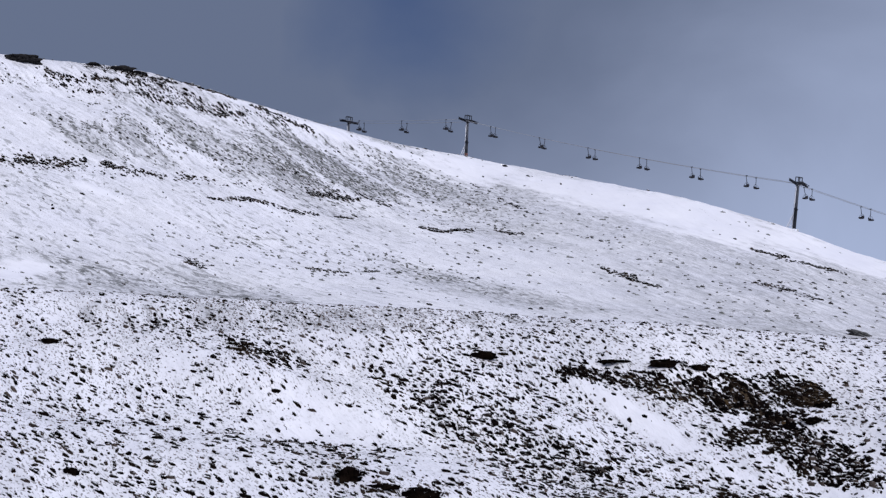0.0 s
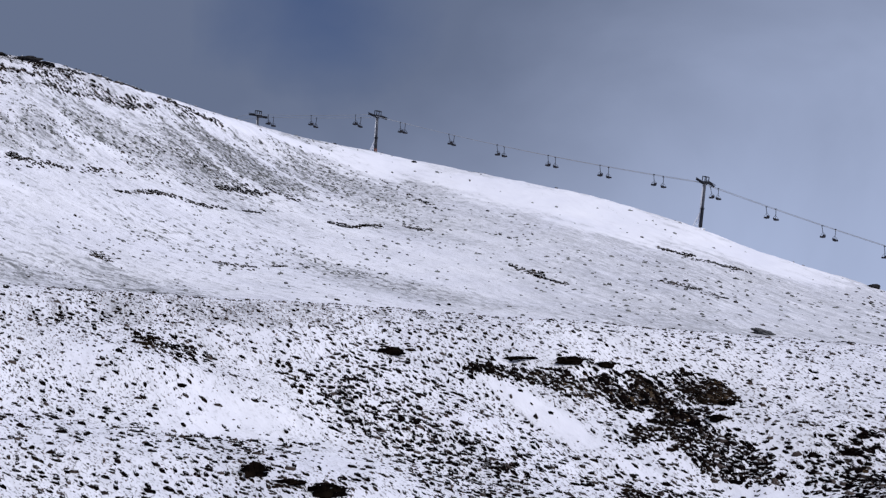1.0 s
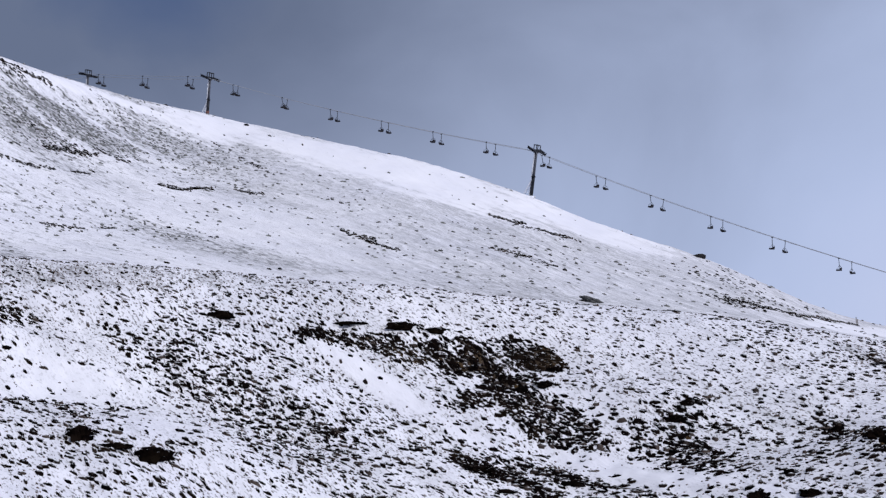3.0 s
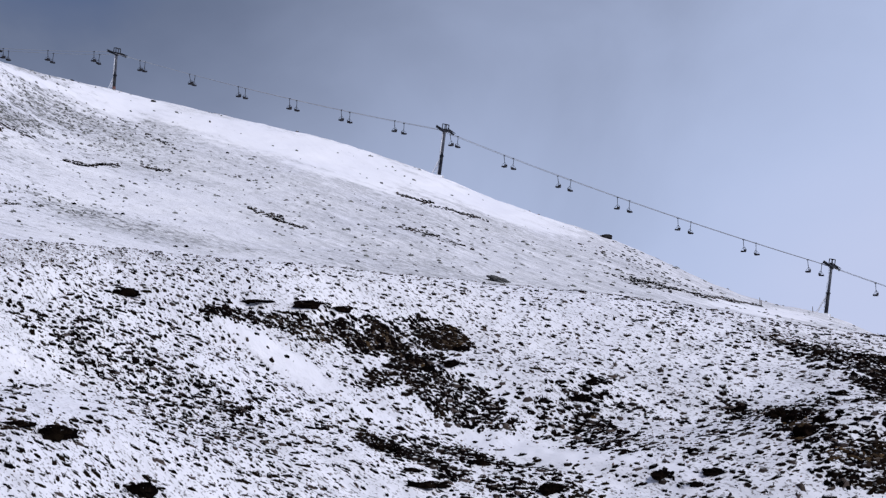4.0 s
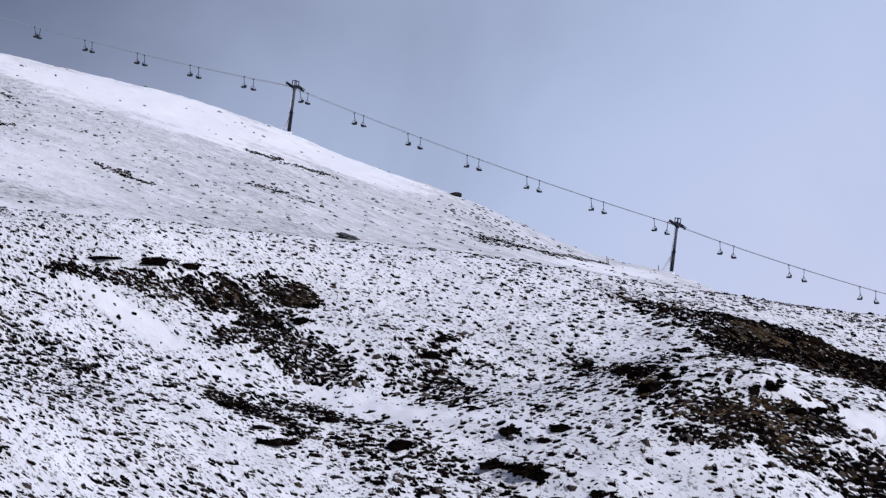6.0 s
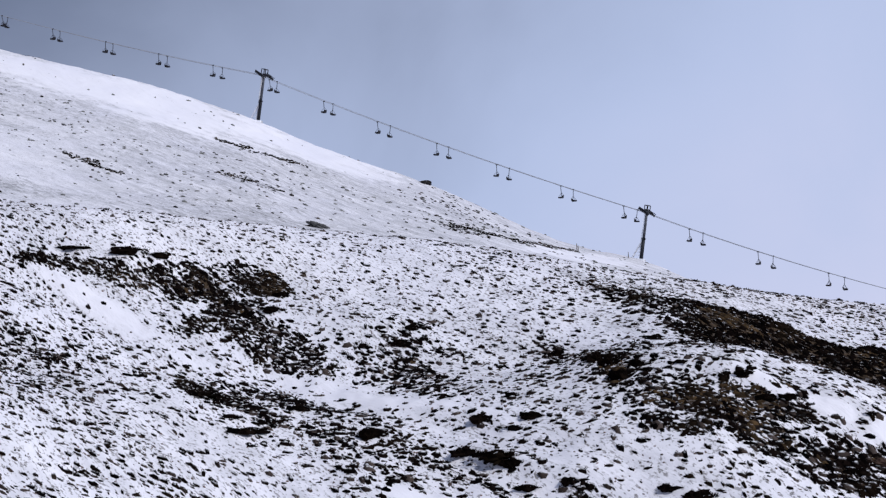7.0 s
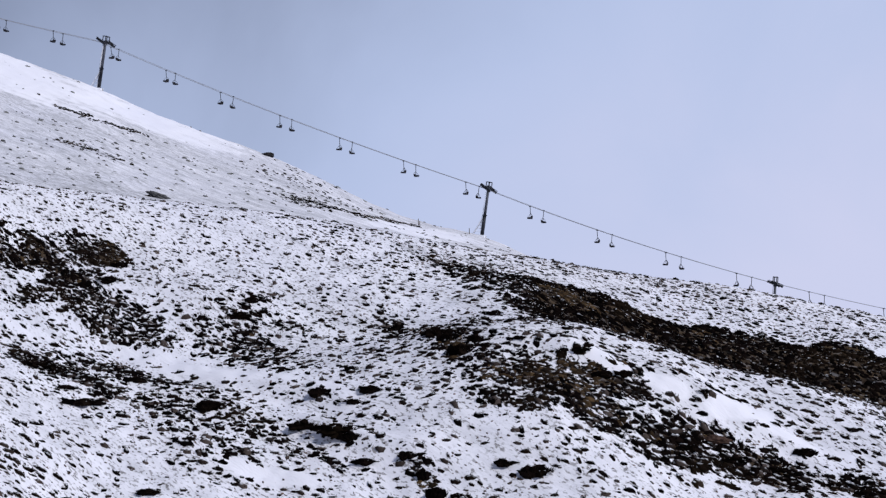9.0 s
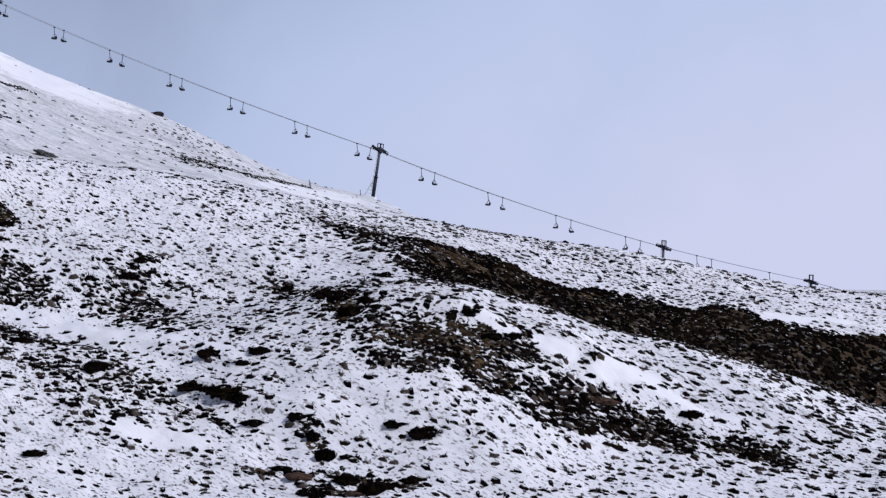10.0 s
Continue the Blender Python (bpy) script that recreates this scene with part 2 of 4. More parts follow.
AZ_N = [-180, -60, -13.2, -8.3, -1.3, 3.4, 7.0, 11.0, 16.0, 18.8, 20.3, 22.0, 24.5, 26.2, 28.0, 29.6, 31.0, 32.2, 33.0, 33.9, 34.7, 36.0, 37.6, 40, 60, 180]
EL_N = [1.0, 6.2, 5.82, 5.59, 5.25, 4.87, 4.6, 4.22, 3.72, 3.28, 3.03, 2.69, 2.34, 2.03, 1.85, 1.65, 1.42, 1.12, 0.93, 0.82, 0.60, 0.48, 0.38, 0.15, -1, 1.0]
AZ_B, EL_B = [-180, -60, -14, -1, 11, 38, 60, 180], [-3.0, -0.5, -0.9, -3.2, -6.4, -6.3, -6.0, -3.0]
# the low ridge in front of the bare bank
AZ_A = [-180, 6.0, 11.0, 15.0, 19.0, 22.5, 24.5, 26.2, 27.9, 29.6, 31.2, 33.0, 34.6, 37.4, 42, 90, 180]
PART_A = [1.0, 1.0, 0.82, 0.55, 0.25, 0.0, 0.0, 0.0, 0.0, 0.0, 0.0, 0.0, 0.0, 0.0, 0.0, 1.0, 1.0]
EL_A = [-1.0, -1.0, -0.9, -0.2, 0.05, 0.60, 0.62, 0.30, -0.08, -0.72, -1.06, -1.56, -2.06, -2.82, -4.1, -4.1, -1.0]
DIP_A = [0, 0, 0, 0, 0, 0.0, 0.25, 0.5, 0.8, 1.0, 1.2, 1.3, 1.4, 1.5, 1.5, 0.0, 0.0]
EL_T = [2.3, 2.3, 2.0, 2.0, 1.95, 1.85, 1.55, 1.0, 0.45, 0.1, -0.15, -0.3, -0.6, -1.15, -1.9, -1.9, 2.3]
LINE_D, LINE_AZ = 382.0, 39.1  # the lift's line: its nearest distance, and the azimuth of that place
RN = 190.0


def lattice(n, seed):
    return np.random.RandomState(seed).rand(n, n)


LATTICES = [lattice(256, 11 + i) for i in range(6)]


def value_noise(x, y, size, k=0):
    """Smooth noise, -1 to 1, with features about size metres across."""
    u, v = np.asarray(x) / size + 517.3 * k, np.asarray(y) / size + 211.7 * k
    i, j = np.floor(u).astype(int), np.floor(v).astype(int)
    a, b = u - i, v - j
    a, b = a * a * a * (a * (6 * a - 15) + 10), b * b * b * (b * (6 * b - 15) + 10)
    g, i0, j0, i1, j1 = LATTICES[k % 6], i % 256, j % 256, (i + 1) % 256, (j + 1) % 256
    return 2 * ((g[i0, j0] * (1 - a) + g[i1, j0] * a) * (1 - b) + (g[i0, j1] * (1 - a) + g[i1, j1] * a) * b) - 1


def ease(x, a, b):
    s = np.clip((x - a) / (b - a), 0, 1)
    return s * s * (3 - 2 * s)


def softly(az, xs, ys):
    """A polyline over azimuth with its corners rounded."""
    return sum(np.interp(az + o, xs, ys) for o in (-0.7, -0.35, 0, 0.35, 0.7)) / 5


def line_range(az):
    return LINE_D / np.cos(np.radians(np.clip(LINE_AZ - az, -50, 50)))

def crest_range(az):
    """How far off the skyline of the hill lies: along the lift, and round the summit west of it."""
    return np.where(az > -1, line_range(np.maximum(az, -1)) + 1.5, np.interp(az, [-180, -60, -13, -4, -1], [480, 400, 440, 470, 500.9])) * (1 - ease(az, 50, 175)) + 480 * ease(az, 50, 175)


RISES = []


def rise(x, y, ux, uy, vx, vy, height):
    """A hump (or hollow) of the moor: its place, two half-axes and height."""
    d = ux * vy - uy * vx
    RISES.append((x, y, (vy / d, -vx / d, -uy / d, ux / d), height))


rise(-17.8, 168.1, 8.43, -1.07, 0.13, -4.76, 1.30)
rise(14.7, 168.4, 6.52, -6.74, -0.72, -2.20, -0.90)
rise(37.2, 164.3, 6.71, -7.47, -1.69, -3.72, 1.00)
rise(36.6, 145.7, 6.75, -11.03, -0.75, -2.13, -0.80)
rise(60.9, 130.2, 3.52, -4.23, -0.71, -0.77, 0.80)
rise(68.4, 123.3, 4.14, -5.31, -1.05, -1.13, 0.80)
rise(-30.9, 176.8, 11.13, 2.06, 0.54, -3.46, -0.60)
rise(43.2, 131.9, 3.37, -5.41, -0.57, -0.87, 0.70)
rise(47.4, 126.7, 2.27, -0.30, -0.27, -3.10, 0.60)
rise(-36.3, 425.5, 14.13, -1.07, -0.35, -20.11, 1.50)
rise(2.2, 432.5, 19.96, -17.15, -2.23, -23.48, -1.50)
rise(-71.6, 406.2, 13.81, 0.68, 0.82, -13.57, 1.20)
rise(52.5, 375.9, 14.79, -31.36, -5.48, -25.49, 1.50)

def hummocks(x, y):
    """Small tussocky swells in rows that run down to the south-east: -1 to 1."""
    u, v = (0.42 * x - 0.91 * y), (0.91 * x + 0.42 * y)
    return 0.65 * value_noise(u / 3.4, v / 1.0, 1.0, 2) + 0.35 * value_noise(u / 1.5, v / 0.7, 1.0, 5)


def land(x, y):
    """Height of the bare ground at a place of the plan."""
    x, y = np.asarray(x, float), np.asarray(y, float)
    r, az = np.hypot(x, y) + 1e-6, np.degrees(np.arctan2(x, y))
    near, low, sky = softly(az, AZ_N, EL_N), softly(az, AZ_B, EL_B), softly(az, AZ_S, EL_S)
    w = softly(az, AZ_A, PART_A)
    crest = w * (low + 0.45 * (near - low)) + (1 - w) * softly(az, AZ_A, EL_A)
    top = w * (low + 0.72 * (near - low)) + (1 - w) * softly(az, AZ_A, EL_T)
    dip = softly(az, AZ_A, DIP_A)
    rs = sum(crest_range(az + o) for o in (-3, -2, -1, 0, 1, 2, 3)) / 7
    behind = np.interp(az, [-180, -60, -1, 2, 24, 30, 60, 180], [8, 14, 12, 8, 5, 2, 2, 8])
    span = sky - near
    o = 0 * az
    tan = lambda e: np.tan(np.radians(e))
    rf = np.interp(az, [-180, -60, -13, 5, 20, 26, 60, 180], [320, 290, 295, 312, 318, 330, 330, 320])
    rm, rb = rf + 0.55 * (rs - rf), rf + 0.84 * (rs - rf)
    R = [o, o + 60, o + 122, o + 150, o + 158, o + 169, o + RN, o + RN + 30, rf, rm, rb, rs, rs + 60, o + 900, o + 1500, o + 3000, o + 4800]
    Z = [o - EYE, 60 * tan(low - 4), 122 * tan(low), 150 * tan(crest), 158 * tan(crest - dip + 0.25 * (top - crest)), 169 * tan(top), RN * tan(near),
         (RN + 30) * tan(near - 0.6), rf * tan(near + np.minimum(-0.12, 0.0 * span)), rm * tan(near + 0.53 * span), rb * tan(near + 0.84 * span),
         rs * tan(sky), rs * tan(sky) - behind, o - 12, 1500 * tan(o + 0.42), 3000 * tan(o + 0.5), 4800 * tan(o + 0.44)]
    R, Z = np.array(R), np.array(Z)
    # monotone cubic through these heights
    h, d = np.diff(R, axis=0), np.diff(Z, axis=0) / np.diff(R, axis=0)
    m = np.zeros_like(Z)
    m[1:-1] = np.where(d[:-1] * d[1:] > 0, 2 * d[:-1] * d[1:] / (d[:-1] + d[1:] + 1e-12 * np.sign(d[:-1] + d[1:]) + 1e-15), 0)
    m[0], m[-1] = d[0], d[-1]
    z = np.full(np.shape(r), -12.0)
    for k in range(len(R) - 1):
        t = np.clip((r - R[k]) / h[k], 0, 1)
        zk = (2 * t**3 - 3 * t**2 + 1) * Z[k] + (t**3 - 2 * t**2 + t) * h[k] * m[k] + (3 * t**2 - 2 * t**3) * Z[k + 1] + (t**3 - t**2) * h[k] * m[k + 1]
        z = np.where((r >= R[k]) & (r <= R[k + 1]), zk, z)
    # humps, hollows and the small unevenness of the moor
    calm = np.minimum(ease(r, 20, 60), 1 - 0.85 * ease(r, 172, 186))
    z = z + calm * (0.55 * value_noise(x, y, 19, 1) + 0.30 * value_noise(x, y, 7, 2))
    z = z + ease(r, 40, 90) * (1 - ease(r, 600, 900)) * (0.11 * value_noise(x, y, 2.3, 3) + 0.05 * value_noise(x, y, 0.9, 4))
    z = z + ease(r, 270, 310) * (1 - ease(r, 600, 900)) * (0.30 * value_noise(x, y, 24, 5) + 0.16 * value_noise(x + 0.6 * y, y, 6, 0))
    z = z + 0.13 * hummocks(x, y) * ease(r, 90, 120) * (1 - 0.7 * ease(r, 176, 188)) * (1 - ease(r, 195, 205))
    for cx, cy, inv, height in RISES:
        p, q = x - cx, y - cy
        z = z + height * np.exp(-1.2 * ((inv[0] * p + inv[1] * q) ** 2 + (inv[2] * p + inv[3] * q) ** 2))
    return z + EYE

COVER = {"bare": [], "thick": [], "grass": [], "drift_and_sunlit": []}


def spread(kind):
    def add(x, y, ux, uy, vx, vy, strength):
        COVER[kind].append((x, y, np.linalg.inv(np.array([[ux, vx], [uy, vy]])), strength))
    return add


bare, thick, grass, drift_and_sunlit = (spread(k) for k in ("bare", "thick", "grass", "drift_and_sunlit"))

# ---- cover: bare heath and peat, thick tussocks, grass showing through, clean drifts and sunlit brow ----
# place in the plan, two half-axes, strength
bare(23.7, 153.9, 1.41, -2.23, -0.53, -2.19, 0.90)
bare(41.5, 133.2, 1.71, -3.44, -0.23, -0.19, 0.85)
bare(35.7, 133.6, 1.31, -1.65, -0.46, -0.91, 0.70)
bare(46.3, 124.2, 0.76, -0.02, -0.00, -1.86, 0.90)
bare(42.3, 122.7, 3.11, -1.55, -0.18, -0.47, 0.90)
bare(47.7, 118.5, 2.29, -2.77, -0.41, -0.64, 0.90)
bare(44.8, 118.6, 2.10, -0.82, -0.17, -0.47, 0.90)
bare(-78.3, 436.0, 6.06, 2.66, 0.33, -2.48, 0.90)
bare(41.4, 129.3, 0.99, -1.64, -0.34, -0.41, 0.80)
thick(63.5, 158.8, 1.59, -6.34, -1.48, -3.18, 0.70)
thick(74.6, 112.5, 4.12, -2.23, -0.88, -1.22, 1.00)
thick(39.2, 155.7, 5.09, -7.33, -1.57, -2.44, 0.20)
thick(27.3, 149.0, 3.07, -5.19, -0.53, -1.43, 1.00)
thick(30.6, 151.7, 2.30, -4.26, -0.89, -2.88, 0.80)
thick(38.8, 134.2, 3.45, -5.78, -0.78, -1.60, 0.60)
thick(49.2, 116.3, 1.96, -1.12, -0.29, -0.69, 0.80)
thick(44.3, 161.0, 2.81, -0.80, -0.32, -1.21, 0.70)
thick(52.9, 149.9, 1.03, -2.74, -1.80, -4.40, 0.60)
thick(-28.3, 162.1, 11.39, 4.47, 1.47, -10.40, 0.25)
thick(5.5, 162.9, 13.65, -9.59, -1.28, -6.21, 0.50)
thick(10.2, 161.2, 9.69, -6.07, -0.98, -3.44, 0.35)
thick(-68.8, 439.1, 8.83, 0.46, 0.15, -3.52, 1.00)
thick(-60.1, 438.9, 14.35, 4.23, -0.02, -4.04, 1.00)
thick(-85.6, 420.4, 12.56, 5.84, 0.48, -3.47, 0.80)
thick(-41.3, 452.1, 6.11, 3.11, -0.09, -2.52, 0.80)
thick(-80.8, 370.3, 13.18, 5.19, 1.06, -5.40, 0.80)
thick(-60.3, 382.3, 24.74, 17.56, 0.50, -3.46, 0.50)
thick(-20.6, 418.5, 7.09, 5.42, 0.00, -4.51, 0.80)
thick(-43.9, 333.1, 2.99, -0.60, 0.15, -2.50, 0.80)
thick(71.9, 392.5, 5.04, -3.00, -0.61, -2.43, 0.60)
thick(65.8, 357.5, 8.03, -5.66, -1.23, -5.37, 0.70)
thick(102.1, 340.0, 5.29, -2.06, -2.35, -7.13, 1.00)
thick(108.7, 369.9, 8.62, -10.19, -6.28, -19.00, 0.25)
thick(-15.7, 172.0, 6.14, -0.34, 0.13, -2.50, 0.60)
thick(-24.0, 150.4, 5.78, -8.77, 0.38, -10.07, 0.30)
thick(81.3, 111.8, 3.63, -2.85, -2.67, -3.01, 0.30)
thick(38.2, 156.2, 3.54, -5.68, -1.58, -2.18, 0.50)
thick(28.9, 153.1, 5.52, -6.50, -0.74, -2.66, 0.70)
thick(44.1, 156.1, 4.35, -3.74, -1.10, -2.55, 0.50)
thick(43.2, 158.5, 3.08, -1.58, -0.44, -1.18, 0.70)
thick(-28.1, 175.8, 12.80, 3.56, 0.32, -2.23, 0.30)
thick(5.8, 171.4, 8.01, -5.22, -2.15, -8.42, 0.35)
thick(68.7, 148.3, 6.27, -3.07, -1.49, -2.34, 0.30)
thick(-70.4, 399.8, 13.40, 3.14, 0.19, -3.52, 0.40)
thick(-57.7, 404.4, 16.03, -0.44, 0.04, -4.03, 0.45)
thick(-30.7, 418.9, 12.91, -1.87, -0.24, -5.03, 0.45)
thick(-44.8, 409.6, 13.88, 0.78, -0.01, -3.02, 0.40)
thick(-25.8, 177.9, 13.11, 3.17, 0.25, -1.98, 0.40)
thick(37.8, 137.4, 2.93, -6.07, -0.53, -0.89, 0.50)
grass(-29.9, 170.9, 12.69, 2.19, 1.09, -7.68, 0.50)
grass(91.5, 155.3, 9.65, -6.10, -2.76, -4.18, 0.60)
grass(64.7, 164.5, 6.76, -5.67, -1.63, -3.66, 0.70)
grass(-68.0, 399.8, 15.71, 1.85, 0.50, -12.09, 0.80)
grass(-47.9, 414.2, 21.89, -5.57, -0.23, -12.11, 0.80)
grass(-29.2, 434.5, 15.60, -1.18, -0.96, -24.63, 1.00)
grass(-8.6, 451.4, 18.89, -6.76, -2.64, -22.54, 0.90)
grass(-18.6, 430.6, 15.46, 4.96, -0.44, -14.03, 0.90)
grass(-19.6, 355.0, 26.60, 5.47, 0.50, -14.49, 0.40)
grass(15.1, 429.7, 32.30, -31.94, -4.22, -28.86, 0.60)
grass(41.3, 376.2, 20.38, -55.11, -4.53, -22.14, 0.50)
grass(67.7, 367.3, 17.53, -14.46, -5.50, -23.39, 0.60)
grass(84.9, 354.0, 24.45, -10.56, -7.39, -26.51, 0.35)
grass(123.6, 324.8, 15.43, 7.19, -9.94, -25.64, 0.40)
grass(-12.3, 182.3, 22.76, 3.49, 0.22, -4.24, 0.80)
grass(9.0, 183.3, 10.88, -0.36, -0.19, -2.49, 0.50)
drift_and_sunlit(-10.8, 160.1, 7.09, 0.32, 0.13, -6.51, 0.60)
drift_and_sunlit(-2.1, 150.5, 3.95, 1.11, -0.02, -5.75, 0.55)
drift_and_sunlit(18.1, 168.0, 5.26, -5.70, -0.59, -0.94, 0.90)
drift_and_sunlit(-22.9, 168.7, 2.50, 2.13, 0.88, -2.66, 0.60)
drift_and_sunlit(-68.8, 308.4, 4.15, 1.98, 1.44, -6.34, 0.90)
drift_and_sunlit(99.0, 140.4, 4.46, -1.38, -0.74, -1.01, 1.00)
drift_and_sunlit(37.1, 130.1, 2.99, -2.88, -0.44, -0.91, 1.20)
drift_and_sunlit(37.3, 148.6, 6.76, -9.95, -0.54, -1.41, 0.90)
drift_and_sunlit(47.6, 127.4, 5.66, -6.07, -0.46, -0.63, 0.50)
# along the brow, clean snow also paints the strip that the sun lights
drift_and_sunlit(8.0, 470.0, 14.0, -4.0, -1.0, -14.0, 0.90)
drift_and_sunlit(-11.7, 471.4, 16.67, -0.38, -0.20, -3.01, 0.90)
drift_and_sunlit(-31.2, 464.0, 11.84, 5.65, -0.05, -3.51, 0.80)
drift_and_sunlit(29.7, 453.5, 21.06, -14.95, -0.98, -7.95, 1.00)
drift_and_sunlit(45.8, 438.6, 20.93, -13.82, -2.42, -15.33, 1.00)
drift_and_sunlit(59.6, 424.8, 18.31, -13.65, -4.14, -21.64, 1.00)
drift_and_sunlit(76.3, 412.5, 14.97, -7.15, -3.78, -15.57, 0.95)
drift_and_sunlit(89.5, 405.7, 9.97, -7.67, -3.60, -13.03, 0.85)
drift_and_sunlit(94.9, 402.5, 9.11, -7.66, -1.79, -5.74, 0.60)
drift_and_sunlit(-52.3, 452.0, 7.45, 2.94, 0.12, -2.50, 0.80)
drift_and_sunlit(-55.3, 404.7, 6.69, -0.04, -0.01, -2.52, 0.70)
drift_and_sunlit(-68.2, 363.2, 7.60, -2.20, 0.18, -2.51, 0.80)
drift_and_sunlit(125.0, 337.6, 13.92, 9.10, -6.54, -17.31, 0.80)
drift_and_sunlit(33.4, 155.7, 4.67, -3.73, -0.35, -0.95, 0.70)
drift_and_sunlit(15.3, 171.1, 3.68, -3.55, -0.43, -0.72, 0.75)
drift_and_sunlit(19.7, 165.6, 4.34, -4.11, -0.54, -1.19, 0.70)
drift_and_sunlit(24.3, 160.2, 4.46, -4.55, -0.42, -0.95, 0.50)
drift_and_sunlit(34.5, 150.9, 3.47, -6.62, -0.33, -0.69, 0.50)
drift_and_sunlit(36.9, 147.7, 4.17, -10.18, -0.49, -0.91, 0.60)
bare(57.9, 127.6, 4.73, -5.47, -1.70, -2.76, 1.00)
bare(54.1, 139.9, -0.06, -7.47, 1.78, 3.63, 1.00)
bare(61.6, 126.3, 2.30, -1.85, -1.50, -1.94, 1.00)
bare(54.5, 127.0, 1.78, -2.02, -0.55, -0.66, 0.70)
bare(63.2, 120.2, 3.00, -2.83, -1.62, -1.55, 0.95)
bare(67.0, 120.0, 1.18, -0.77, -0.63, -0.72, 1.00)
bare(69.0, 116.2, 4.05, -2.87, -1.51, -1.61, 0.95)
bare(74.5, 111.5, 3.04, -2.52, -0.76, -0.79, 0.80)
bare(41.9, 150.6, 1.19, -5.13, -1.19, -4.28, 0.55)
thick(63.7, 119.8, 3.36, -2.99, -1.82, -1.72, 0.80)
thick(69.8, 115.9, 4.06, -3.24, -1.69, -1.88, 0.75)
thick(54.5, 130.4, 5.11, -8.16, -2.42, -3.11, 0.35)
thick(33.9, 137.9, 4.50, -7.80, -1.59, -2.97, 0.50)
thick(45.0, 120.0, 5.66, -5.20, -0.48, -1.28, 0.60)
drift_and_sunlit(62.1, 128.2, 1.84, -2.41, -0.39, -0.53, 1.00)
drift_and_sunlit(65.6, 124.8, 1.46, -1.66, -0.38, -0.72, 1.10)
drift_and_sunlit(69.9, 121.9, 2.40, -0.77, -0.97, -1.28, 1.10)
drift_and_sunlit(72.0, 118.9, 1.41, -1.60, -0.54, -0.50, 1.10)
drift_and_sunlit(74.8, 116.4, 1.44, -1.50, -0.23, -0.35, 1.00)
bare(12.3, 175.1, 3.07, -0.28, -0.06, -0.84, 0.90)
bare(15.7, 174.7, 3.05, -0.53, -0.11, -1.17, 0.90)
bare(25.6, 172.2, 5.64, -1.92, -0.92, -2.73, 1.00)
bare(31.9, 172.2, 2.80, -1.77, -0.48, -2.58, 1.00)
bare(27.9, 167.7, 4.08, 1.79, 0.34, -1.63, 0.85)
thick(30.9, 162.3, 4.50, -4.82, -1.63, -3.37, 0.95)
thick(27.7, 166.3, 4.75, 1.51, 0.05, -2.73, 0.80)
thick(20.0, 173.5, 3.69, -1.50, -0.27, -2.36, 0.85)
thick(14.4, 175.2, 4.63, -0.24, -0.11, -1.37, 0.60)
thick(31.8, 162.1, 6.27, -5.74, -1.62, -3.21, 0.70)
thick(60.8, 158.7, 2.39, -4.90, -1.05, -2.74, 0.28)
bare(55.5, 131.9, 2.03, -3.28, -1.03, -1.36, 0.85)
bare(58.7, 127.2, 3.09, -3.59, -1.43, -1.92, 1.00)
thick(53.9, 130.1, 2.11, -3.53, -1.02, -1.38, 0.50)
thick(34.0, 160.5, 2.57, -4.08, -0.68, -3.20, 0.80)


# the long bare bank behind the low ridge: its foot and its upper edge, by azimuth
BANK_AZ = [20.6, 21.4, 22.6, 23.7, 25.0, 25.8, 26.4, 27.3, 28.2, 29.1, 30.3, 31.7, 33.3, 33.9, 36.0, 37.4, 52.0]
BANK_FOOT = [169.0, 167.5, 162.0, 158.0, 155.0, 153.5, 153.0, 152.8, 152.6, 152.6, 152.6, 152.6, 152.6, 152.6, 152.6, 152.6, 152.6]
BANK_TOP = [171.0, 171.0, 171.0, 171.5, 172.3, 172.9, 171.6, 171.2, 171.0, 172.6, 171.8, 171.4, 171.4, 169.7, 169.2, 170.6, 170.0]


def grain(x, y, along, across):
    """Places in a net drawn out along the fall of the moor, which runs down to the south-east, and more easterly on the hill."""
    hill = np.hypot(x, y) > 250
    c, q = np.where(hill, 0.72, 0.42), np.where(hill, 0.69, 0.91)
    return (c * x - q * y) / along, (q * x + c * y) / across


def field(kind, x, y, ragged=0.45, grow=1.0):
    """How strongly a kind of cover holds at each place: 0 to 1, with ragged edges."""
    rag = ragged * (0.7 * value_noise(*grain(x, y, 9.0, 1.6), 1.0, 2) + 0.5 * value_noise(x, y, 1.1, 4) + 0.8 * ease(np.hypot(x, y), 220, 300) * value_noise(*grain(x, y, 45, 7.0), 1.0, 0))
    best = np.zeros(np.shape(x))
    for cx, cy, inv, strength in COVER[kind]:
        reach = 2.1 * grow * np.abs(np.linalg.inv(inv)).sum()
        close = (np.abs(x - cx) < reach) & (np.abs(y - cy) < reach)
        if not close.any():
            continue
        p, q = x[close] - cx, y[close] - cy
        d = np.hypot(inv[0, 0] * p + inv[0, 1] * q, inv[1, 0] * p + inv[1, 1] * q) / grow + rag[close]
        best[close] = np.maximum(best[close], strength * (1 - ease(d, 0.5, 1.3)))
    if kind == "bare":
        r, az = np.hypot(x, y), np.degrees(np.arctan2(x, y))
        inside = np.minimum((r - np.interp(az, BANK_AZ, BANK_FOOT)) / 0.7, (np.interp(az, BANK_AZ, BANK_TOP) - r) / 1.1 + 1.6 * rag) / grow
        best = np.maximum(best, 1.25 * ease(inside, -0.5, 0.7) * ease(az, 21.6, 24.6) * (1 - ease(az, 46, 52)))
    return best


# ---- ground: one sheet from the camera's feet to the horizon ----
fine_az = np.arange(-15.5, 39.6, 0.075)
